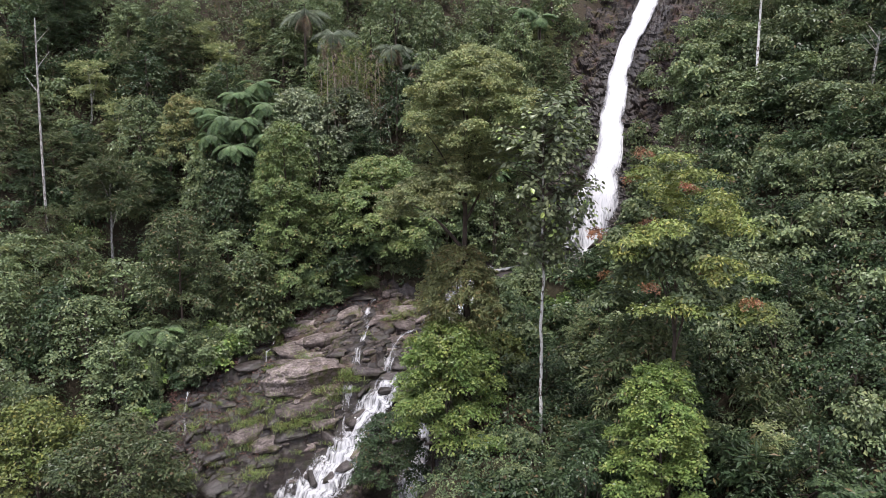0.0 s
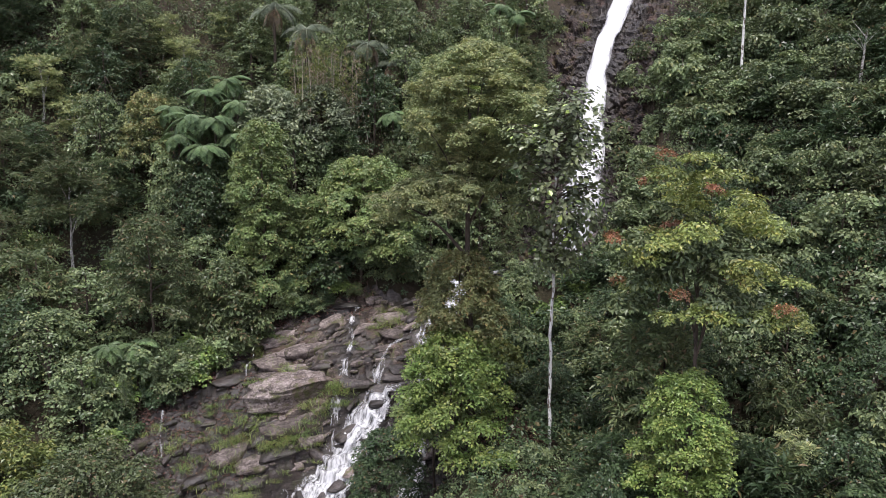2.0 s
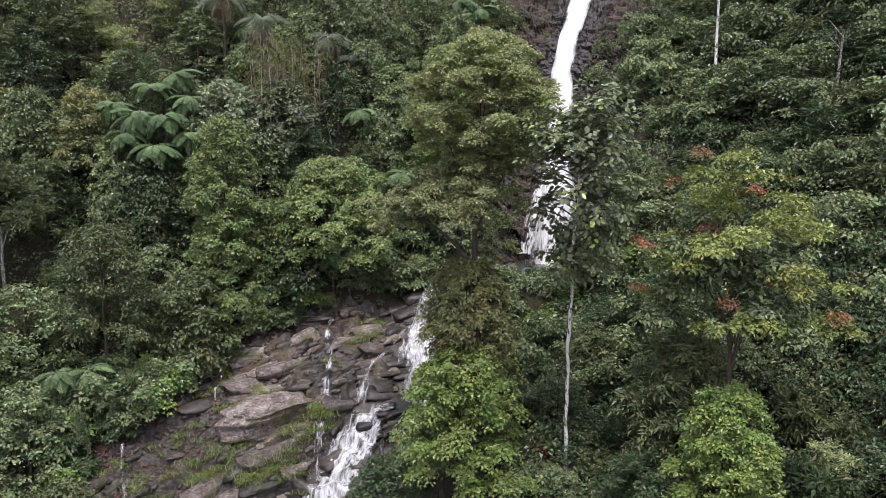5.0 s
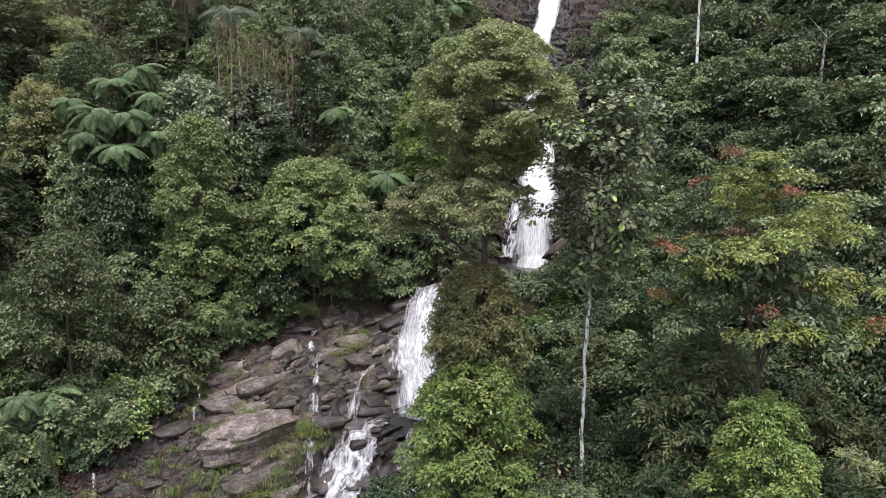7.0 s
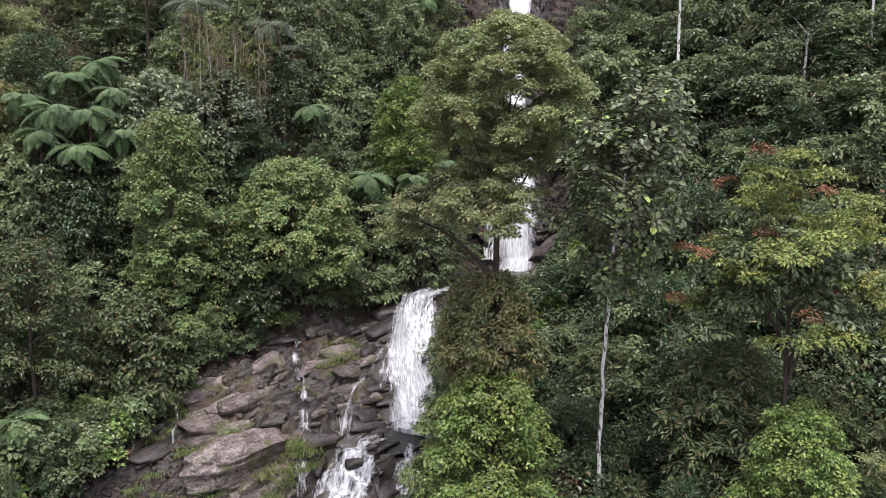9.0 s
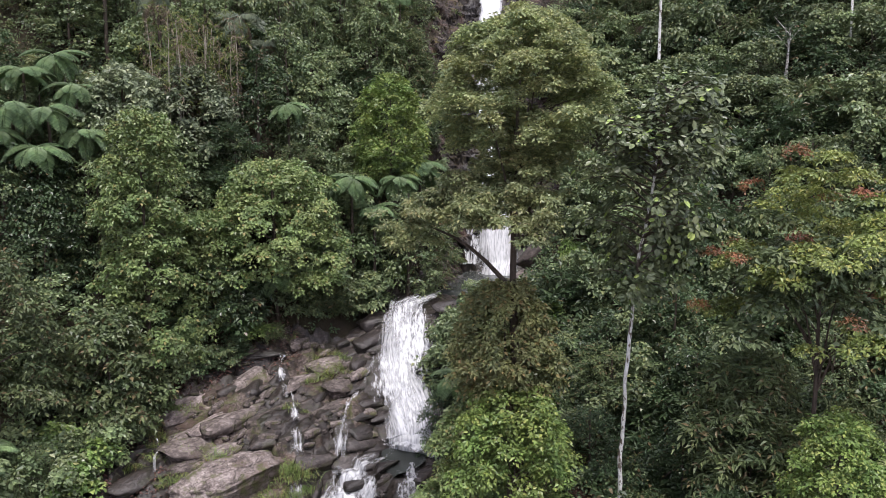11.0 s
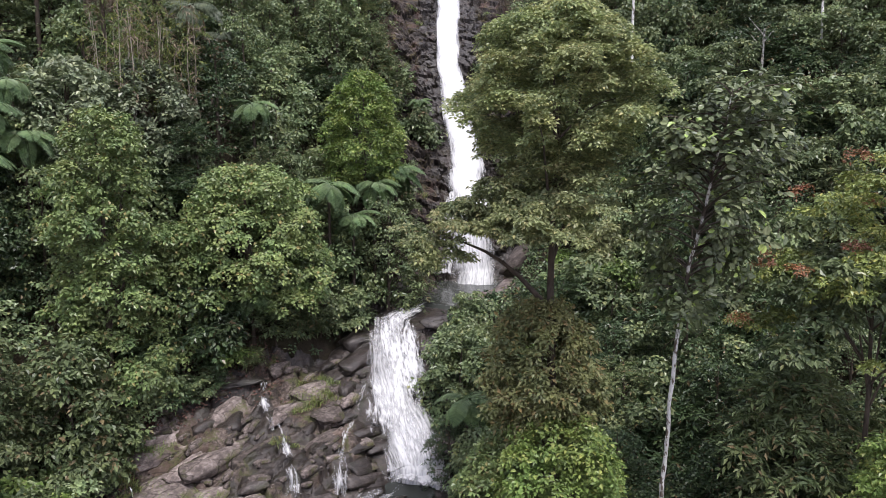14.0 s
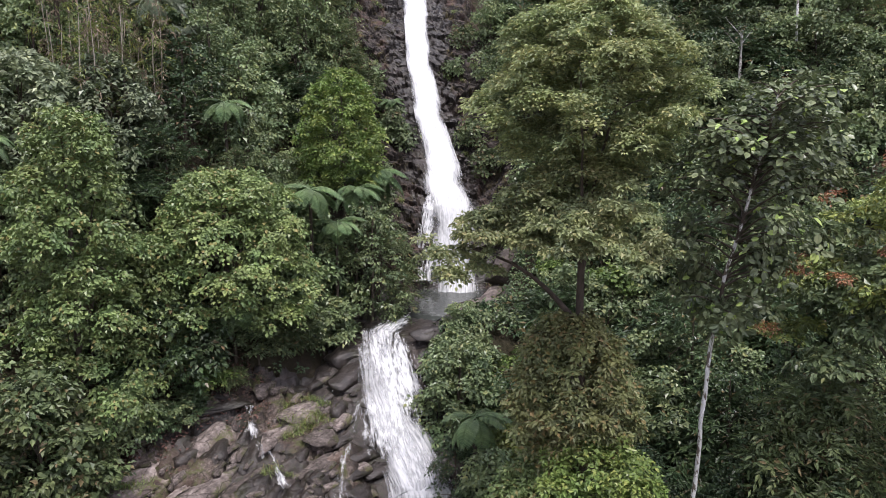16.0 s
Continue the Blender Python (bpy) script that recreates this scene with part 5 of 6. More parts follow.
def fern_at(x, y, head, seed, length=2.6, n=14, arch=0.9):
    stem = max(0.6, head - ground_at(x, y))
    t = crown_of_fronds("tree_fern", FERN_LABEL, seed, n, length, arch, 0.68 * length / 2.6, 32, stem, 0.11, LEAF["fern"], 0.165)
    t.matrix_basis = Matrix.LocRotScale((x, y, ground_at(x, y)), Euler((0, 0, seed * 0.7)), None)
    tagged(t, group="tree ferns in the forest")
    if stem > 3.0 and not (70 < y < 72):
        colony = x < -16 and y > 70
        ax, ay = x + 0.8 * math.sin(seed * 2.1), y + (-1.0 if colony else 0.6 if y < 72 else -1.7)
        h = (head - (1.9 if colony else 0.9) - ground_at(ax, ay)) / 8.6
        plant(KINDS[(0, 1, 5, 8)[seed % 4]], spot(ax, ay, seed, min(0.85 * h, 1.1), 0.2, h))


for k, (x, y, z, L) in enumerate([(-24.0, 76.6, 33.4, 2.8), (-21.6, 74.4, 32.4, 3.0), (-19.2, 78.6, 36.2, 3.0), (-21.0, 77.0, 35.0, 2.8), (-17.8, 76.4, 34.0, 2.7), (-19.4, 74.2, 32.2, 3.0), (-17.4, 74.0, 30.8, 2.6), (-2.9, 77.0, 33.0, 2.5), (0.4, 71.8, 27.4, 2.8), (2.0, 71.6, 25.2, 2.4), (4.6, 73.6, 27.2, 2.6), (7.4, 75.6, 28.2, 3.2), (-22.6, 73.2, 30.8, 2.6), (-20.2, 72.6, 29.8, 2.8), (-22.8, 59.6, 14.9, 2.3), (-6.0, 69.0, 20.9, 2.3), (15.4, 85.4, 34.0, 1.8), (2.2, 57.4, 16.2, 2.4), (-12.2, 68.4, 18.6, 2.6), (11.2, 89.5, 44.4, 2.8), (9.2, 89.8, 45.4, 2.8), (21.0, 36.6, 12.4, 2.4), (-24.6, 58.8, 15.0, 2.0)]):
    fern_at(x, y, z, 500 + k, L)


def palm_at(x, y, head, seed, length, dead):
    stem = head - ground_at(x, y)
    t = crown_of_fronds("palm", "tall palm with drooping grey-green and withered fronds", seed, 9, length, 0.75, 0.9, 34, stem, 0.15, LEAF["palm"], 0.085, 0.8, dead, "palm")
    t.matrix_basis = Matrix.LocRotScale((x, y, ground_at(x, y)), Euler((0, 0, seed)), None)


palm_at(-11.7, 82.0, 41.6, 551, 3.4, 4)
palm_at(-5.6, 83.0, 40.4, 552, 3.2, 5)
palm_at(-2.9, 84.4, 38.6, 554, 2.8, 5)
palm_at(-15.5, 86.0, 44.5, 553, 3.8, 3)


def dry_thicket(x, y, top, seed):
    """A stand of thin dry climbing stems with yellow-brown leaves."""
    r = np.random.default_rng(seed)
    root = tagged(new("dry_thicket"), "thicket of pale dry stems with yellow-brown leaves", "thicket")
    h = top - ground_at(x, y)
    tips = []
    for k in range(16):
        a, b = r.normal(0, 1.2, 2), r.normal(0, 0.5, 2)
        s = np.linspace(0, 1, 7)
        line = np.stack([a[0] + b[0] * s + 0.15 * np.sin(5 * s + k), a[1] + b[1] * s, s * h * r.uniform(0.7, 1.0)], 1)
        v, f = tube(line, 0.05 * (1.2 - 0.8 * s), 5)
        part("stem", raw_mesh("stem", v, f, True, DRY_STEM), root)
        tips.append(line[3:] + r.normal(0, 0.3, (4, 3)))
    tips = np.repeat(np.concatenate(tips), 8, 0) + r.normal(0, 0.55, (16 * 4 * 8, 3))
    lv, lf = twigs(r, tips[::3], unit(r.normal(0, 1, tips[::3].shape)), 0.7, 7, 0.42, 0.2, 0.9, 0.3)
    part("foliage", raw_mesh("foliage", lv, lf, False, LEAF["dead"]), root)
    lv, lf = twigs(r, tips[::2] + np.array([0, 0, 0.5]), unit(r.normal(0, 1, tips[::2].shape)), 0.6, 7, 0.36, 0.3, 0.5, 0.4)
    part("climber", raw_mesh("climber", lv, lf, False, LEAF["autumn"]), root)
    root.matrix_basis = Matrix.Translation((x, y, ground_at(x, y)))


dry_thicket(-11.4, 79.6, 39.8, 601)
dry_thicket(-8.4, 79.6, 39.2, 603)


def bare_trunk(x, y, z1, seed, r0=0.14, mat=None, label="tall slim pale trunk rising out of the forest", crown=True):
    r = np.random.default_rng(seed)
    root = tagged(new("tall_tree"), label, "tree")
    h = z1 - ground_at(x, y)
    s = np.linspace(0, 1, 10)
    line = np.stack([0.25 * np.sin(2.2 * s + seed), 0.2 * np.sin(1.7 * s), s * h - 0.4 * (s == 0)], 1)
    pieces = [tube(line, r0 * (1.2 - 0.7 * s), 8)]
    for k in range(4):
        p = line[6 + k % 3]
        a = r.uniform(0, 6.28)
        q = np.linspace(0, 1, 5)[:, None]
        pieces.append(tube(p + q * np.array([math.cos(a), math.sin(a), 1.2]) * r.uniform(0.8, 1.6), 0.3 * r0 * (1.1 - 0.9 * q[:, 0]), 5))
    v, f = join(pieces)
    part("trunk", raw_mesh("trunk", v, f, True, mat or PALE_BARK), root)
    if crown:
        c, rr = crown_shape(r, "layer", 2.4, 3.5)
        part("crown", crown_mesh(r, "layer", 2.4, 3.5, 0.36, 0.4, 7, 300, 0.4, LEAF["deep"], 0.4, (c + np.array([0, 0, h - 2.2]), rr)), root)
    root.matrix_basis = Matrix.Translation((x, y, ground_at(x, y)))


for k, (x, y, z) in enumerate([(30.3, 73.2, 50.0), (37.0, 80.0, 54.0), (39.4, 82.0, 56.0), (41.2, 62.8, 50.5)]):
    bare_trunk(x, y, z, 620 + k, r0=(0.13, 0.11, 0.09, 0.10)[k], mat=WHITE_BARK)
bare_trunk(-39.2, 74.0, 42.0, 626, 0.13, label="tall pale trunk with bare upper branches", crown=False)
bare_trunk(36.6, 64.8, 39.4, 640, 0.13, label="broken grey stump among the shrubs", crown=False)


def hanging_vine(x, y, z0, z1, seed, spread=0.8):
    r = np.random.default_rng(seed)
    root = tagged(new("hanging_vine"), "curtain of leafy vines hanging over the rock edge", "vine", "vines over the rock edge")
    for k in range(7):
        a = r.normal(0, spread, 2)
        low = z1 + r.uniform(0, 0.5) * (z0 - z1)
        s = np.linspace(0, 1, 8)
        line = np.stack([a[0] + 0.12 * np.sin(4 * s + k), a[1] * 0.4 + 0.1 * np.cos(5 * s + k), (low - z0) * s], 1)
        v, f = tube(line, np.full(8, 0.012), 4)
        stem = part("stem", raw_mesh("stem", v, f, True, BARK), root)
        n = int(30 * (z0 - low))
        q = r.uniform(0, 1, n)
        tips = np.stack([np.interp(q, s, line[:, j]) for j in range(3)], 1) + r.normal(0, 0.07, (n, 3))
        lv, lf = twigs(r, tips, unit(r.normal(0, 1, tips.shape) * np.array([1, 1, 0.3])), 0.2, 3, 0.17, 0.5, 0.8, 0.1)
        tagged(part("leaf_strand", raw_mesh("leaf_strand", lv, lf, False, LEAF["mid"]), stem), kind="stuff")
    root.matrix_basis = Matrix.Translation((x, y, z0))


for k, (x, y, z0, z1) in enumerate([(-20.2, 60.2, 14.4, 10.2), (-18.6, 61.6, 14.6, 10.8), (-21.8, 58.8, 13.8, 9.2), (-17.0, 63.0, 15.2, 12.0), (-23.4, 57.6, 13.2, 8.8), (-19.4, 60.9, 14.5, 10.4), (-16.2, 64.0, 15.6, 12.6)]):
    hanging_vine(x, y, z0, z1, 660 + k)


def grass_mesh(seed, n, length, spread):
    r = np.random.default_rng(seed)
    base = np.column_stack([r.normal(0, spread, (n, 2)), np.zeros(n)])
    a = r.uniform(0, 6.28, n)
    tilt = r.uniform(0.15, 0.9, n)
    way = np.stack([np.cos(a) * tilt, np.sin(a) * tilt, np.ones(n)], 1)
    L, w = length * r.uniform(0.6, 1.2, n), 0.010 * length / 0.55 * r.uniform(0.7, 1.3, n)
    side = np.stack([-np.sin(a), np.cos(a), np.zeros(n)], 1)
    w0 = unit(way)
    mid = base + w0 * L[:, None] * 0.55
    tip = mid + unit(w0 + np.stack([np.cos(a), np.sin(a), -0.9 * np.ones(n)], 1) * 0.8) * L[:, None] * 0.5
    v = np.stack([base - side * w[:, None], base + side * w[:, None], mid + side * w[:, None], mid - side * w[:, None], tip], 1).reshape(-1, 3)
    i = np.arange(n)[:, None] * 5
    f = np.concatenate([i + np.array([[0, 1, 2]]), i + np.array([[0, 2, 3]]), i + np.array([[3, 2, 4]])])
    return v, f


# ---- boulders and slabs ----
def stone_mesh(name, seed, size, boxy=0.4, cuts=16, level=3, mat=None):
    """A weathered block: a ball drawn square, its sides worn flat along a few planes, stepped along its beds and roughened."""
    r = np.random.default_rng(seed)
    bm = bmesh.new()
    bmesh.ops.create_icosphere(bm, subdivisions=level, radius=1.0)
    v = np.array([p.co[:] for p in bm.verts])
    v = np.sign(v) * np.abs(v) ** boxy
    for _ in range(cuts):
        nrm = unit(r.normal(0, 1, 3) * np.array([1, 1, 0.7]))
        over = np.maximum(v @ nrm - r.uniform(0.6, 0.95), 0)
        v = v - over[:, None] * nrm
    beds = np.floor((v[:, 2] + 1) * 3.2 + 0.5 * v[:, 0])
    v[:, :2] *= (1 + 0.11 * np.random.default_rng(seed + 1).uniform(-1, 1, 16)[beds.astype(int) % 16])[:, None]
    bump = np.array([noise.fractal(Vector(p * 2.2) + Vector((seed * 3.1, 0, 0)), 0.7, 2.1, 4) for p in v])
    v = v * (1 + 0.13 * bump[:, None]) * np.asarray(size)
    for p, c in zip(bm.verts, v):
        p.co = c
    me = bpy.data.meshes.new(name)
    bm.to_mesh(me)
    bm.free()
    me.polygons.foreach_set("use_smooth", np.ones(len(me.polygons), bool))
    me.materials.append(mat or BOULDER)
    return me


def slope_turn(x, y, heading, tip=0.0):
    """A turn that lays a block along the heading on the slope at x, y."""
    e = 0.8
    nrm = Vector((ground_at(x - e, y) - ground_at(x + e, y), ground_at(x, y - e) - ground_at(x, y + e), 2 * e)).normalized()
    nrm = (nrm * 0.62 + Vector((0, 0, 0.38))).normalized()
    along = Vector((math.cos(heading), math.sin(heading), 0))
    along = (along - nrm * along.dot(nrm)).normalized()
    return Matrix((along, nrm.cross(along), nrm)).transposed().to_quaternion() @ Euler((tip, 0, 0)).to_quaternion()


SLABS = [stone_mesh("slab", 700 + k, (1.25, 0.56 + 0.07 * (k % 4), 0.24 + 0.03 * (k % 3)), 0.42 + 0.06 * (k % 4), 12 + k % 4, 3 if k < 8 else 2) for k in range(14)]
PEBBLES = [stone_mesh("stone", 720 + k, (0.9, 0.7, 0.42), 0.5, 12, 2) for k in range(5)]
for me in SLABS + PEBBLES:
    wet = me.color_attributes.new("wet", "FLOAT_COLOR", "POINT")
    wet.data.foreach_set("color", np.tile(np.array([0, 0, 0, 1], np.float32), len(me.vertices)))
    me.color_attributes.new("block", "FLOAT_COLOR", "POINT").data.foreach_set("color", np.tile(np.array([0, 0, 0, 1], np.float32), len(me.vertices)))
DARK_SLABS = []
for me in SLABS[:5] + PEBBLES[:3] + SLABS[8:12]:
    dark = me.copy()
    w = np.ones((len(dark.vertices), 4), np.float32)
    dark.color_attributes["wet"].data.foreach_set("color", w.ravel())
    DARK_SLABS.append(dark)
rng = np.random.default_rng(9)


def lay_stone(me, x, y, s, heading, sink, name, label, group, tip=0.0, tall=1.0):
    ob = tagged(new(name, me), label, "rock", group)
    z = float(rock_height(np.array([x]), np.array([y]))[0])
    ob.matrix_basis = Matrix.LocRotScale((x, y, z - sink * s), slope_turn(x, y, heading, tip), (s, s * rng.uniform(0.8, 1.15), s * tall))
    return ob


RUNS = [
    (np.array([(-6.2, 66.6, 0, 0.4), (-6.6, 65.6, 0, 0.55), (-6.9, 64.7, 0, 0.6), (-6.7, 64.0, 0, 0.3)]), "short fall of white water between the slabs"),
    (np.array([(-6.5, 63.6, 0, 0.2), (-6.6, 62.6, 0, 0.3), (-6.7, 61.6, 0, 0.45), (-6.8, 60.6, 0, 0.75), (-7.0, 59.6, 0, 0.9)]), "thin trickle of white water fanning over the slabs"),
    (np.array([(-7.0, 59.4, 0, 0.6), (-7.3, 58.4, 0, 0.7), (-7.6, 57.2, 0, 0.8), (-7.8, 56.2, 0, 0.7)]), "lacy thread of water over a dark boulder"),
    (np.array([(-0.7, 64.4, 0, 0.4), (-1.7, 63.4, 0, 0.6), (-2.6, 62.2, 0, 0.5), (-3.4, 61.2, 0, 0.5), (-4.0, 60.2, 0, 0.7), (-4.5, 59.0, 0, 1.0)]), "thin side run of the middle waterfall over dark rock"),
    (np.array([(1.8, 67.6, 0, 0.4), (0.4, 67.3, 0, 0.45), (-1.0, 66.5, 0, 0.4), (-2.4, 65.8, 0, 0.3)]), "thin film of water sliding along the ledge"),
    (np.array([(-14.6, 62.6, 0, 0.2), (-14.5, 61.6, 0, 0.3), (-14.9, 60.8, 0, 0.3)]), "thin trickle of white water down the slabs"),
    (np.array([(-20.6, 58.0, 0, 0.2), (-20.3, 56.6, 0, 0.35), (-20.0, 55.2, 0, 0.4)]), "thin trickle of white water down the slabs"),
]


def beside_run(x, y):
    """How near a place lies to the thin runs of water."""
    pts = np.concatenate([line_at(run, np.linspace(0, len(run) - 1, 12))[:, :2] for run, label in RUNS[:4]])
    return float(np.hypot(pts[:, 0] - x, pts[:, 1] - y).min())


for gy in np.arange(50.5, 71.0, 0.95):
    for gx in np.arange(-24, 3.2, 1.6):
        x, y = gx + rng.uniform(-0.7, 0.7), gy + rng.uniform(-0.4, 0.4)
        d, level, half, side, along = (float(q) for q in by_stream(np.array(x), np.array(y)))
        if float(rock_zone(np.array(x), np.array(y))) < 0.6 or rng.uniform() < (0.7 if x < -13.5 and y < 62 else 0.25) or np.hypot((x + 11.2) / 3.6, (y - 59.0) / 1.9) < 1:
            continue
        if beside_run(x, y) < 0.75:
            continue
        near_water = d < half + 0.5
        if near_water and (d < half * 0.5 and rng.uniform() < 0.55):
            continue
        s = rng.choice([0.55, 0.8, 1.2, 1.7], p=[0.34, 0.34, 0.22, 0.10])
        # the left-bank terms also paint in the shade under the hanging vines
        damp_or_shaded = x < -15.5 or x < -13.5 and y < 57 or y + 0.3 * x > 66.6 and x > -7 or float(fbm(np.array(x + 0.5 * y), np.array(y), 3.6, 91, 3)) > 0.22
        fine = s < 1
        me = DARK_SLABS[8 + rng.integers(4) if fine else rng.integers(5)] if near_water or damp_or_shaded else SLABS[8 + rng.integers(6) if fine else rng.integers(8)]
        lay_stone(me, x, y, s, BED + rng.normal(0, 0.28), 0.10, "rock_slab", "dark wet rock slab in the stream" if near_water else "grey-brown weathered rock slab beside the cascades", "slabs beside the cascades", rng.normal(0, 0.08), rng.uniform(0.8, 1.3))
def shaded_damp_bank(x, y):
    """True on the foot of the bank below the forest, dark with seepage and painted shade."""
    return -x - 0.25 * (y - 58) > 13.2


for k in range(420):
    x, y = rng.uniform(-21, 1), rng.uniform(52, 69)
    d, level, half, side, along = (float(q) for q in by_stream(np.array(x), np.array(y)))
    if float(rock_zone(np.array(x), np.array(y))) > 0.6 and d > half + 0.6 and beside_run(x, y) > 0.5 and (x > -14 or k % 3 == 0):
        lay_stone(DARK_SLABS[8 + k % 4] if shaded_damp_bank(x, y) else SLABS[8 + k % 6], x, y, rng.uniform(0.28, 0.6), BED + rng.normal(0, 0.35), 0.02, "rock_slab", "small broken piece of grey-brown bedded rock", "slabs beside the cascades", rng.normal(0, 0.12), rng.uniform(0.9, 1.5))
for k in range(330):
    x, y = rng.uniform(-24, 4), rng.uniform(50, 69)
    if float(rock_zone(np.array(x), np.array(y))) > 0.5:
        d, level, half, side, along = (float(q) for q in by_stream(np.array(x), np.array(y)))
        me = DARK_SLABS[5 + rng.integers(3)] if d < half + 0.6 or shaded_damp_bank(x, y) else PEBBLES[rng.integers(5)]
        lay_stone(me, x, y, rng.uniform(0.12, 0.42), rng.uniform(0, 6), 0.0, "stone", "loose grey stone on the rock slabs", "loose stones on the slabs")
BIG = [(-12.2, 57.2, 1.3, 0.5, 0.1), (-7.8, 63.2, 1.5, 0.35, 0.1), (-3.0, 66.0, 1.6, 0.3, 0.1), (-12.4, 65.6, 1.9, 0.45, 0.1), (-9.9, 63.4, 1.8, 0.4, 0.1), (-15.2, 55.2, 1.3, 0.4, 0.0), (-22.0, 56.6, 1.4, 0.5, 0.0), (-8.6, 66.4, 1.5, 0.4, 0.1), (-5.4, 65.0, 1.4, 0.4, 0.1), (-16.2, 61.4, 1.7, 0.5, 0.1), (-12.6, 62.2, 1.6, 0.4, 0.15), (-13.4, 54.6, 1.2, 0.3, 0.0), (-9.2, 56.4, 1.0, 0.6, 0.0), (-5.2, 61.2, 1.1, 0.9, 0.1), (-10.8, 61.4, 1.3, 0.35, 0.1)]
for k, (x, y, s, turn, sink) in enumerate(BIG):
    lay_stone(SLABS[k % 8], x, y, s, turn, sink, "boulder", "large rounded grey-brown boulder in the slabs", "boulders", 0.0, 1.15)
whale = stone_mesh("boulder", 741, (3.4, 1.7, 1.3), 0.58, 9, 5)
for key in ("wet", "block"):
    tone = 0.0 if key == "wet" else 0.72
    whale.color_attributes.new(key, "FLOAT_COLOR", "POINT").data.foreach_set("color", np.tile(np.array([tone, tone, tone, 1], np.float32), len(whale.vertices)))
ob = tagged(new("boulder", whale), "largest pale grey boulder lying across the slabs", "rock", "boulders")
ob.matrix_basis = Matrix.LocRotScale((-11.2, 58.9, 11.0), Euler((0.16, -0.10, 0.30)), None)
for k, (x, y, s, turn) in enumerate([(12.2, 69.6, 2.1, 0.5), (14.4, 70.0, 2.4, 0.4), (16.6, 70.8, 2.4, 0.3), (10.4, 68.6, 1.5, 0.6), (4.6, 66.4, 1.2, 1.2), (3.9, 63.6, 1.2, 1.3), (6.2, 73.4, 1.5, 0.9), (7.6, 75.4, 1.7, 1.0), (5.0, 71.6, 1.3, 0.7), (2.8, 60.4, 1.1, 1.2), (-1.4, 65.6, 1.2, 0.6), (2.2, 57.8, 1.0, 1.2), (-2.6, 58.9, 0.9, 0.3), (-3.0, 55.6, 1.1, 0.9), (-2.9, 57.0, 0.8, 0.2)]):
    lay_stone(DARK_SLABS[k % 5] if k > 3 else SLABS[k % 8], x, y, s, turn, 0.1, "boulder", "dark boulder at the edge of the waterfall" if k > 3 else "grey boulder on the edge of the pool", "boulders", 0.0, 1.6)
for k in range(34):
    s = rng.uniform(9.7, 14.2)
    p, t2 = line_at(STREAM, s), line_at(STREAM, s + 0.05) - line_at(STREAM, s - 0.05)
    n2 = np.array([t2[1], -t2[0]]) / np.hypot(t2[0], t2[1]) * rng.choice([-1, 1]) * (p[3] + rng.uniform(-0.1, 1.3))
    lay_stone(DARK_SLABS[rng.integers(8)], p[0] + n2[0], p[1] + n2[1], rng.uniform(0.7, 1.5), BED + rng.normal(0, 0.4), 0.12, "rock_slab", "dark wet rock at the edge of the fall", "rocks along the water", 0.0, rng.uniform(0.9, 1.4))

# dark boulders that stand up out of the cascade
for k in range(16):
    s = 13.3 + 2.6 * k / 16
    p, t2 = line_at(STREAM, s), line_at(STREAM, s + 0.05) - line_at(STREAM, s - 0.05)
    n2 = np.array([t2[1], -t2[0]]) / np.hypot(t2[0], t2[1]) * (2.2 * math.sin(k * 2.4))
    lay_stone(DARK_SLABS[k % 5], p[0] + n2[0], p[1] + n2[1], rng.uniform(0.6, 1.0), rng.uniform(0, 3), -0.55, "boulder", "dark wet boulder standing in the cascade", "boulders", 0.0, 1.5)

TUFTS = [grass_mesh(800 + k, 100, 0.5, 0.27) for k in range(4)]
SLAB_GRASS, CLIFF_GRASS = [], []


def tuft(store, k, m):
    """Adds one tuft of grass at the pose m to a store."""
    v, f = TUFTS[k % 4]
    q = np.array(m)
    store.append((v @ q[:3, :3].T + q[:3, 3], f))


for k in range(400):
    x, y = rng.uniform(-22, 4), rng.uniform(50, 67)
    d, level, half, side, along = (float(q) for q in by_stream(np.array(x), np.array(y)))
    if float(rock_zone(np.array(x), np.array(y))) > 0.5 and d > half + 0.4 and float(fbm(np.array(x), np.array(y), 3.5, 820, 2)) > -0.02 + 0.03 * (y - 60):
        s = rng.uniform(0.7, 1.6)
        tuft(SLAB_GRASS, k, Matrix.LocRotScale((x, y, float(rock_height(np.array([x]), np.array([y]))[0]) + 0.02), Euler((0.25, 0, rng.uniform(0, 6))), (s, s, s * 0.8)))
# thicker grass below the largest boulder
for k in range(84):
    a, b, q = ((-13.2, 57.0, 0.7), (-9.2, 56.8, 0.6), (-7.6, 58.4, 0.5), (-14.9, 55.2, 0.9), (-3.6, 65.4, 0.6), (-11.6, 55.6, 0.7))[k % 6]
    x, y = rng.normal(a, q), rng.normal(b, q)
    s = rng.uniform(0.9, 1.7)
    tuft(SLAB_GRASS, k, Matrix.LocRotScale((x, y, float(rock_height(np.array([x]), np.array([y]))[0]) + 0.02), Euler((0.25, 0, rng.uniform(0, 6))), (s, s, s * 0.9)))

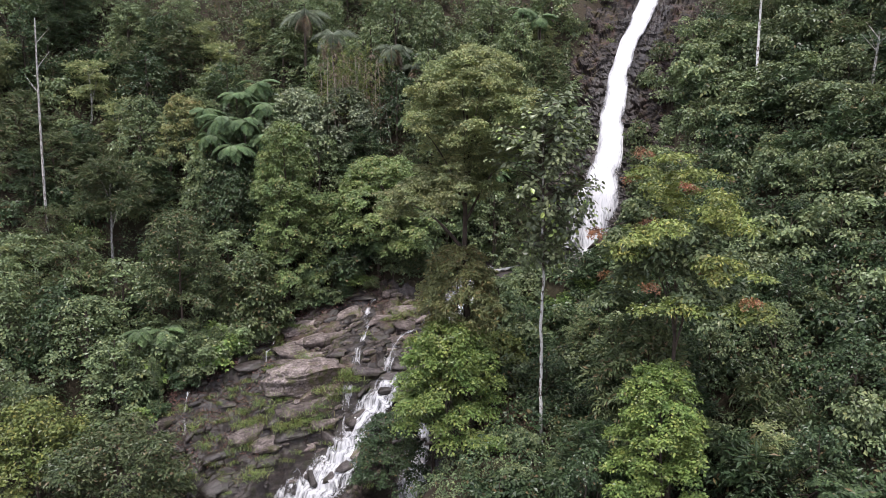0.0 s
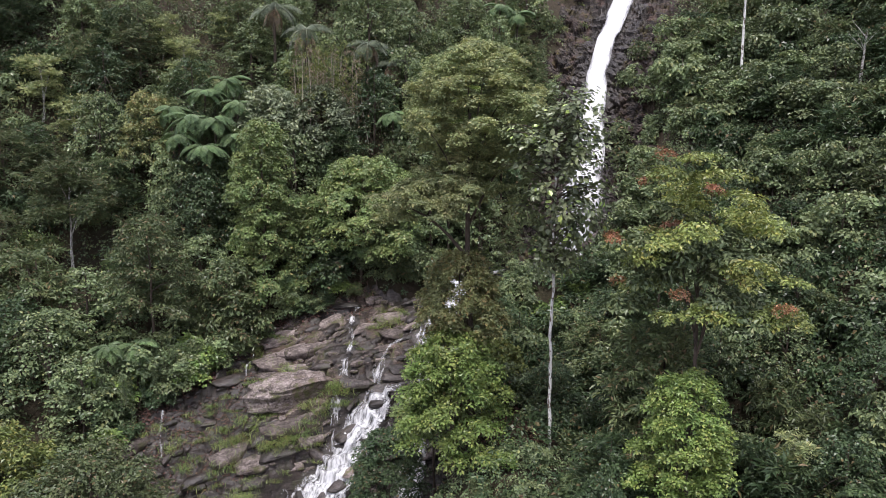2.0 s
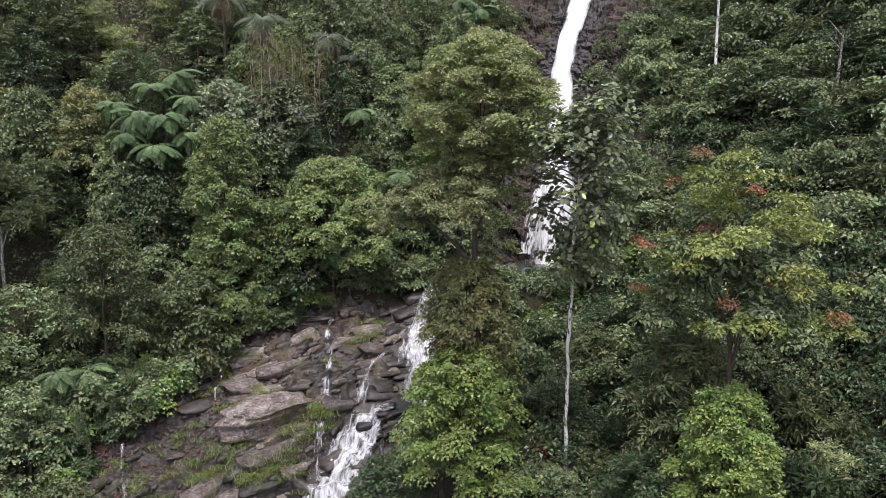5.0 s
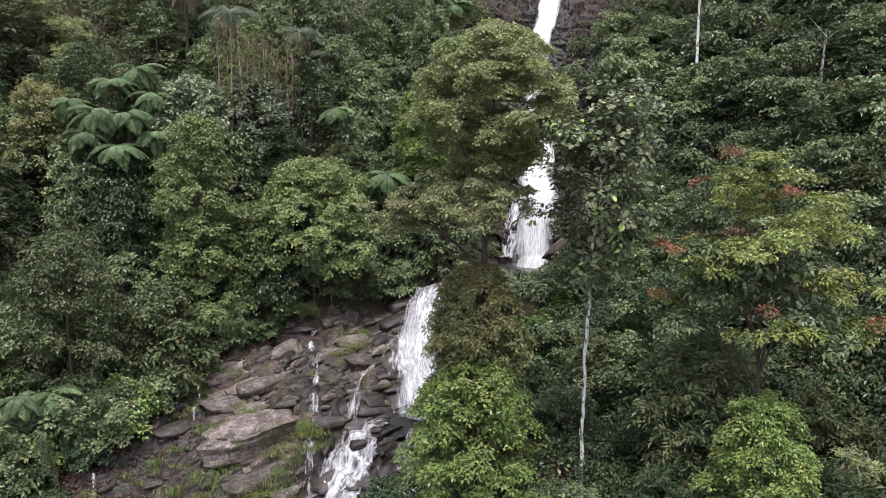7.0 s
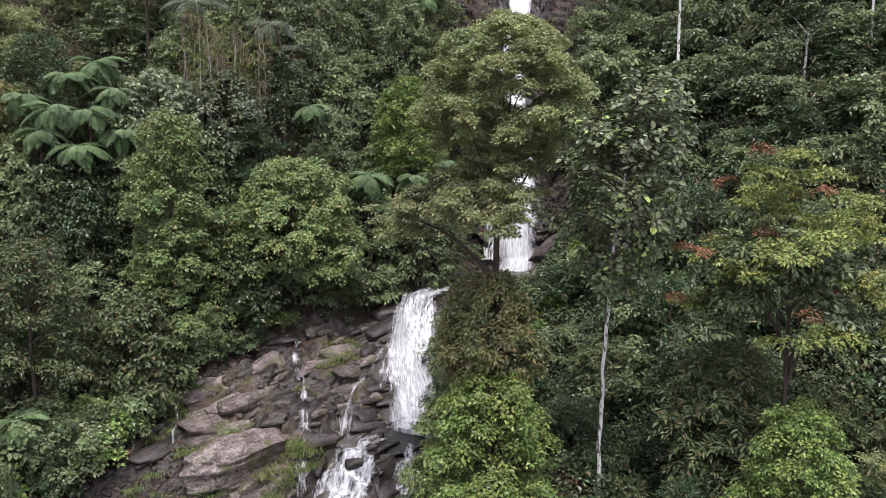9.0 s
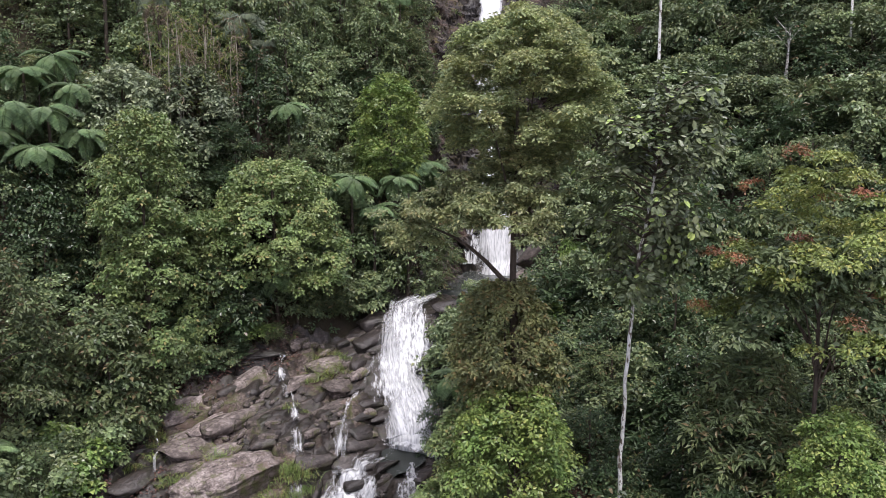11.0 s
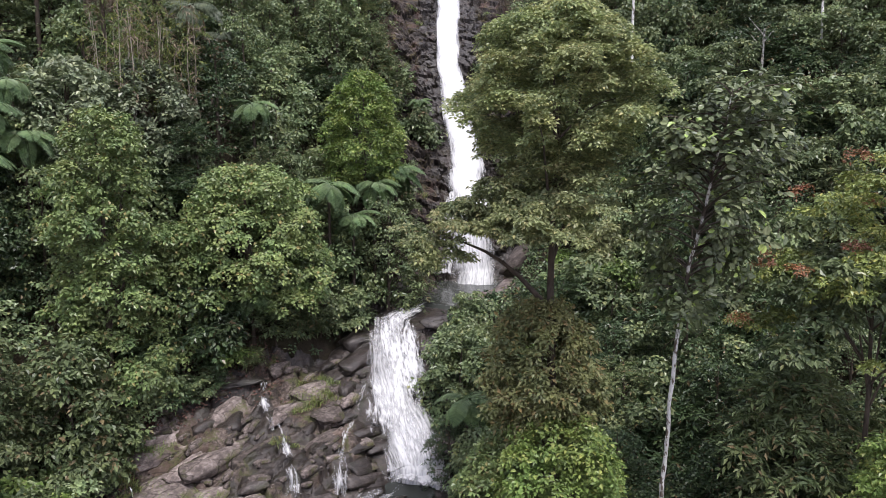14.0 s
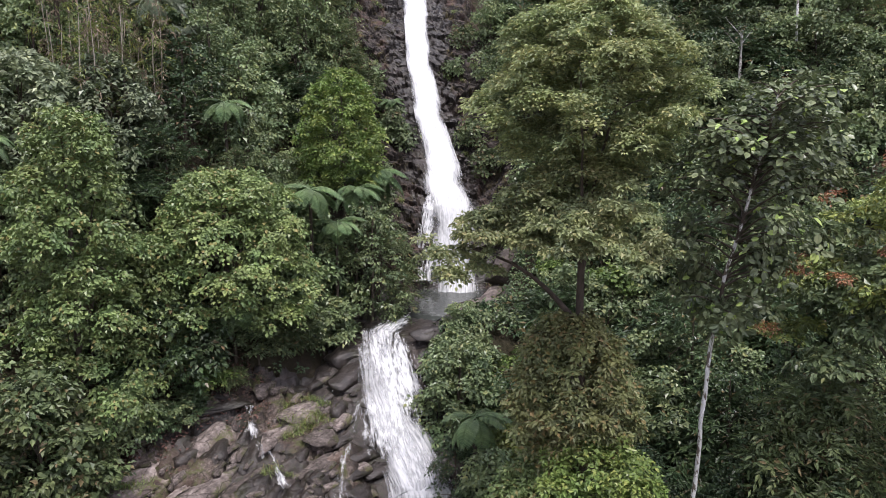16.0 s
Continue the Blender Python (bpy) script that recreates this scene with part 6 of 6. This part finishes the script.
# small plants in the joints of the cliff
CLINGING = [make_tree("cliff_shrub", "small shrub clinging to the wet cliff", 49 + k, "bush", m, 1.5, 0.9, 1.4, 0.22, ratio=0.5, sprays=90, count=7, droop=0.5, r0=0.03, limbs=3, category="shrub", group="plants on the cliff") for k, m in enumerate(("mid", "olive"))]
for k in range(110):
    i, j = rng.integers(4, 246), rng.choice([rng.integers(8, 44), rng.integers(80, 116)])
    x, y, z = CLIFF_POINTS[i, j]
    s = rng.uniform(0.7, 1.5)
    if k % 3:
        tuft(CLIFF_GRASS, k, Matrix.LocRotScale((x, y, z - 0.03), Euler((0.6, 0, rng.uniform(-1, 1))), (s, s, s)))
    else:
        plant(CLINGING[k % 2], Matrix.LocRotScale((x, y, z - 0.15), Euler((0.5, 0, rng.uniform(-1, 1))), (s, s, s)))

for store, label in ((SLAB_GRASS, "yellow-green grass growing in the joints of the slabs"), (CLIFF_GRASS, "yellow-green grass clinging to the wet cliff")):
    v, f = join(store)
    tagged(new("grass", raw_mesh("grass", v, f, False, LEAF["grass"])), label, "grass", kind="stuff")

# ---- thin runs of water ----
for k, (run, label) in enumerate(RUNS):
    run[:, 2] = [ground_at(a, b) + 0.3 for a, b in run[:, :2]]
    ob = water("side_run", label, run, 0.0, len(run) - 1.0, list(run[:, 3] * (0.95 if k == 3 else 1.2)), 0.62 if k == 3 else 0.4, 30 + k, SPRAY, [0.1, 0.02, 0.12, 0.04, 0.12] if k == 3 else [0.13, -0.04, 0.16, 0.0, 0.12] if k < 3 else [0.06, -0.06, 0.04], n_down=90, n_across=12, bulge=0.15)
    co = np.empty(len(ob.data.vertices) * 3, np.float32)
    ob.data.vertices.foreach_get("co", co)
    co = co.reshape(-1, 3)
    co[:, 2] = np.maximum(co[:, 2], rock_height(co[:, 0], co[:, 1]) + 0.10)
    ob.data.vertices.foreach_set("co", co.ravel())
    ob.data.update()
water("veil", "thin veil of water beside the foot of the high fall", STREAM, 5.4, 7.1, [0.5, 1.3, 1.6], 0.3, 44, SPRAY, [0.2, 0.2, 0.22], n_down=90, n_across=20, drift=[0.8, 1.9, 2.6])
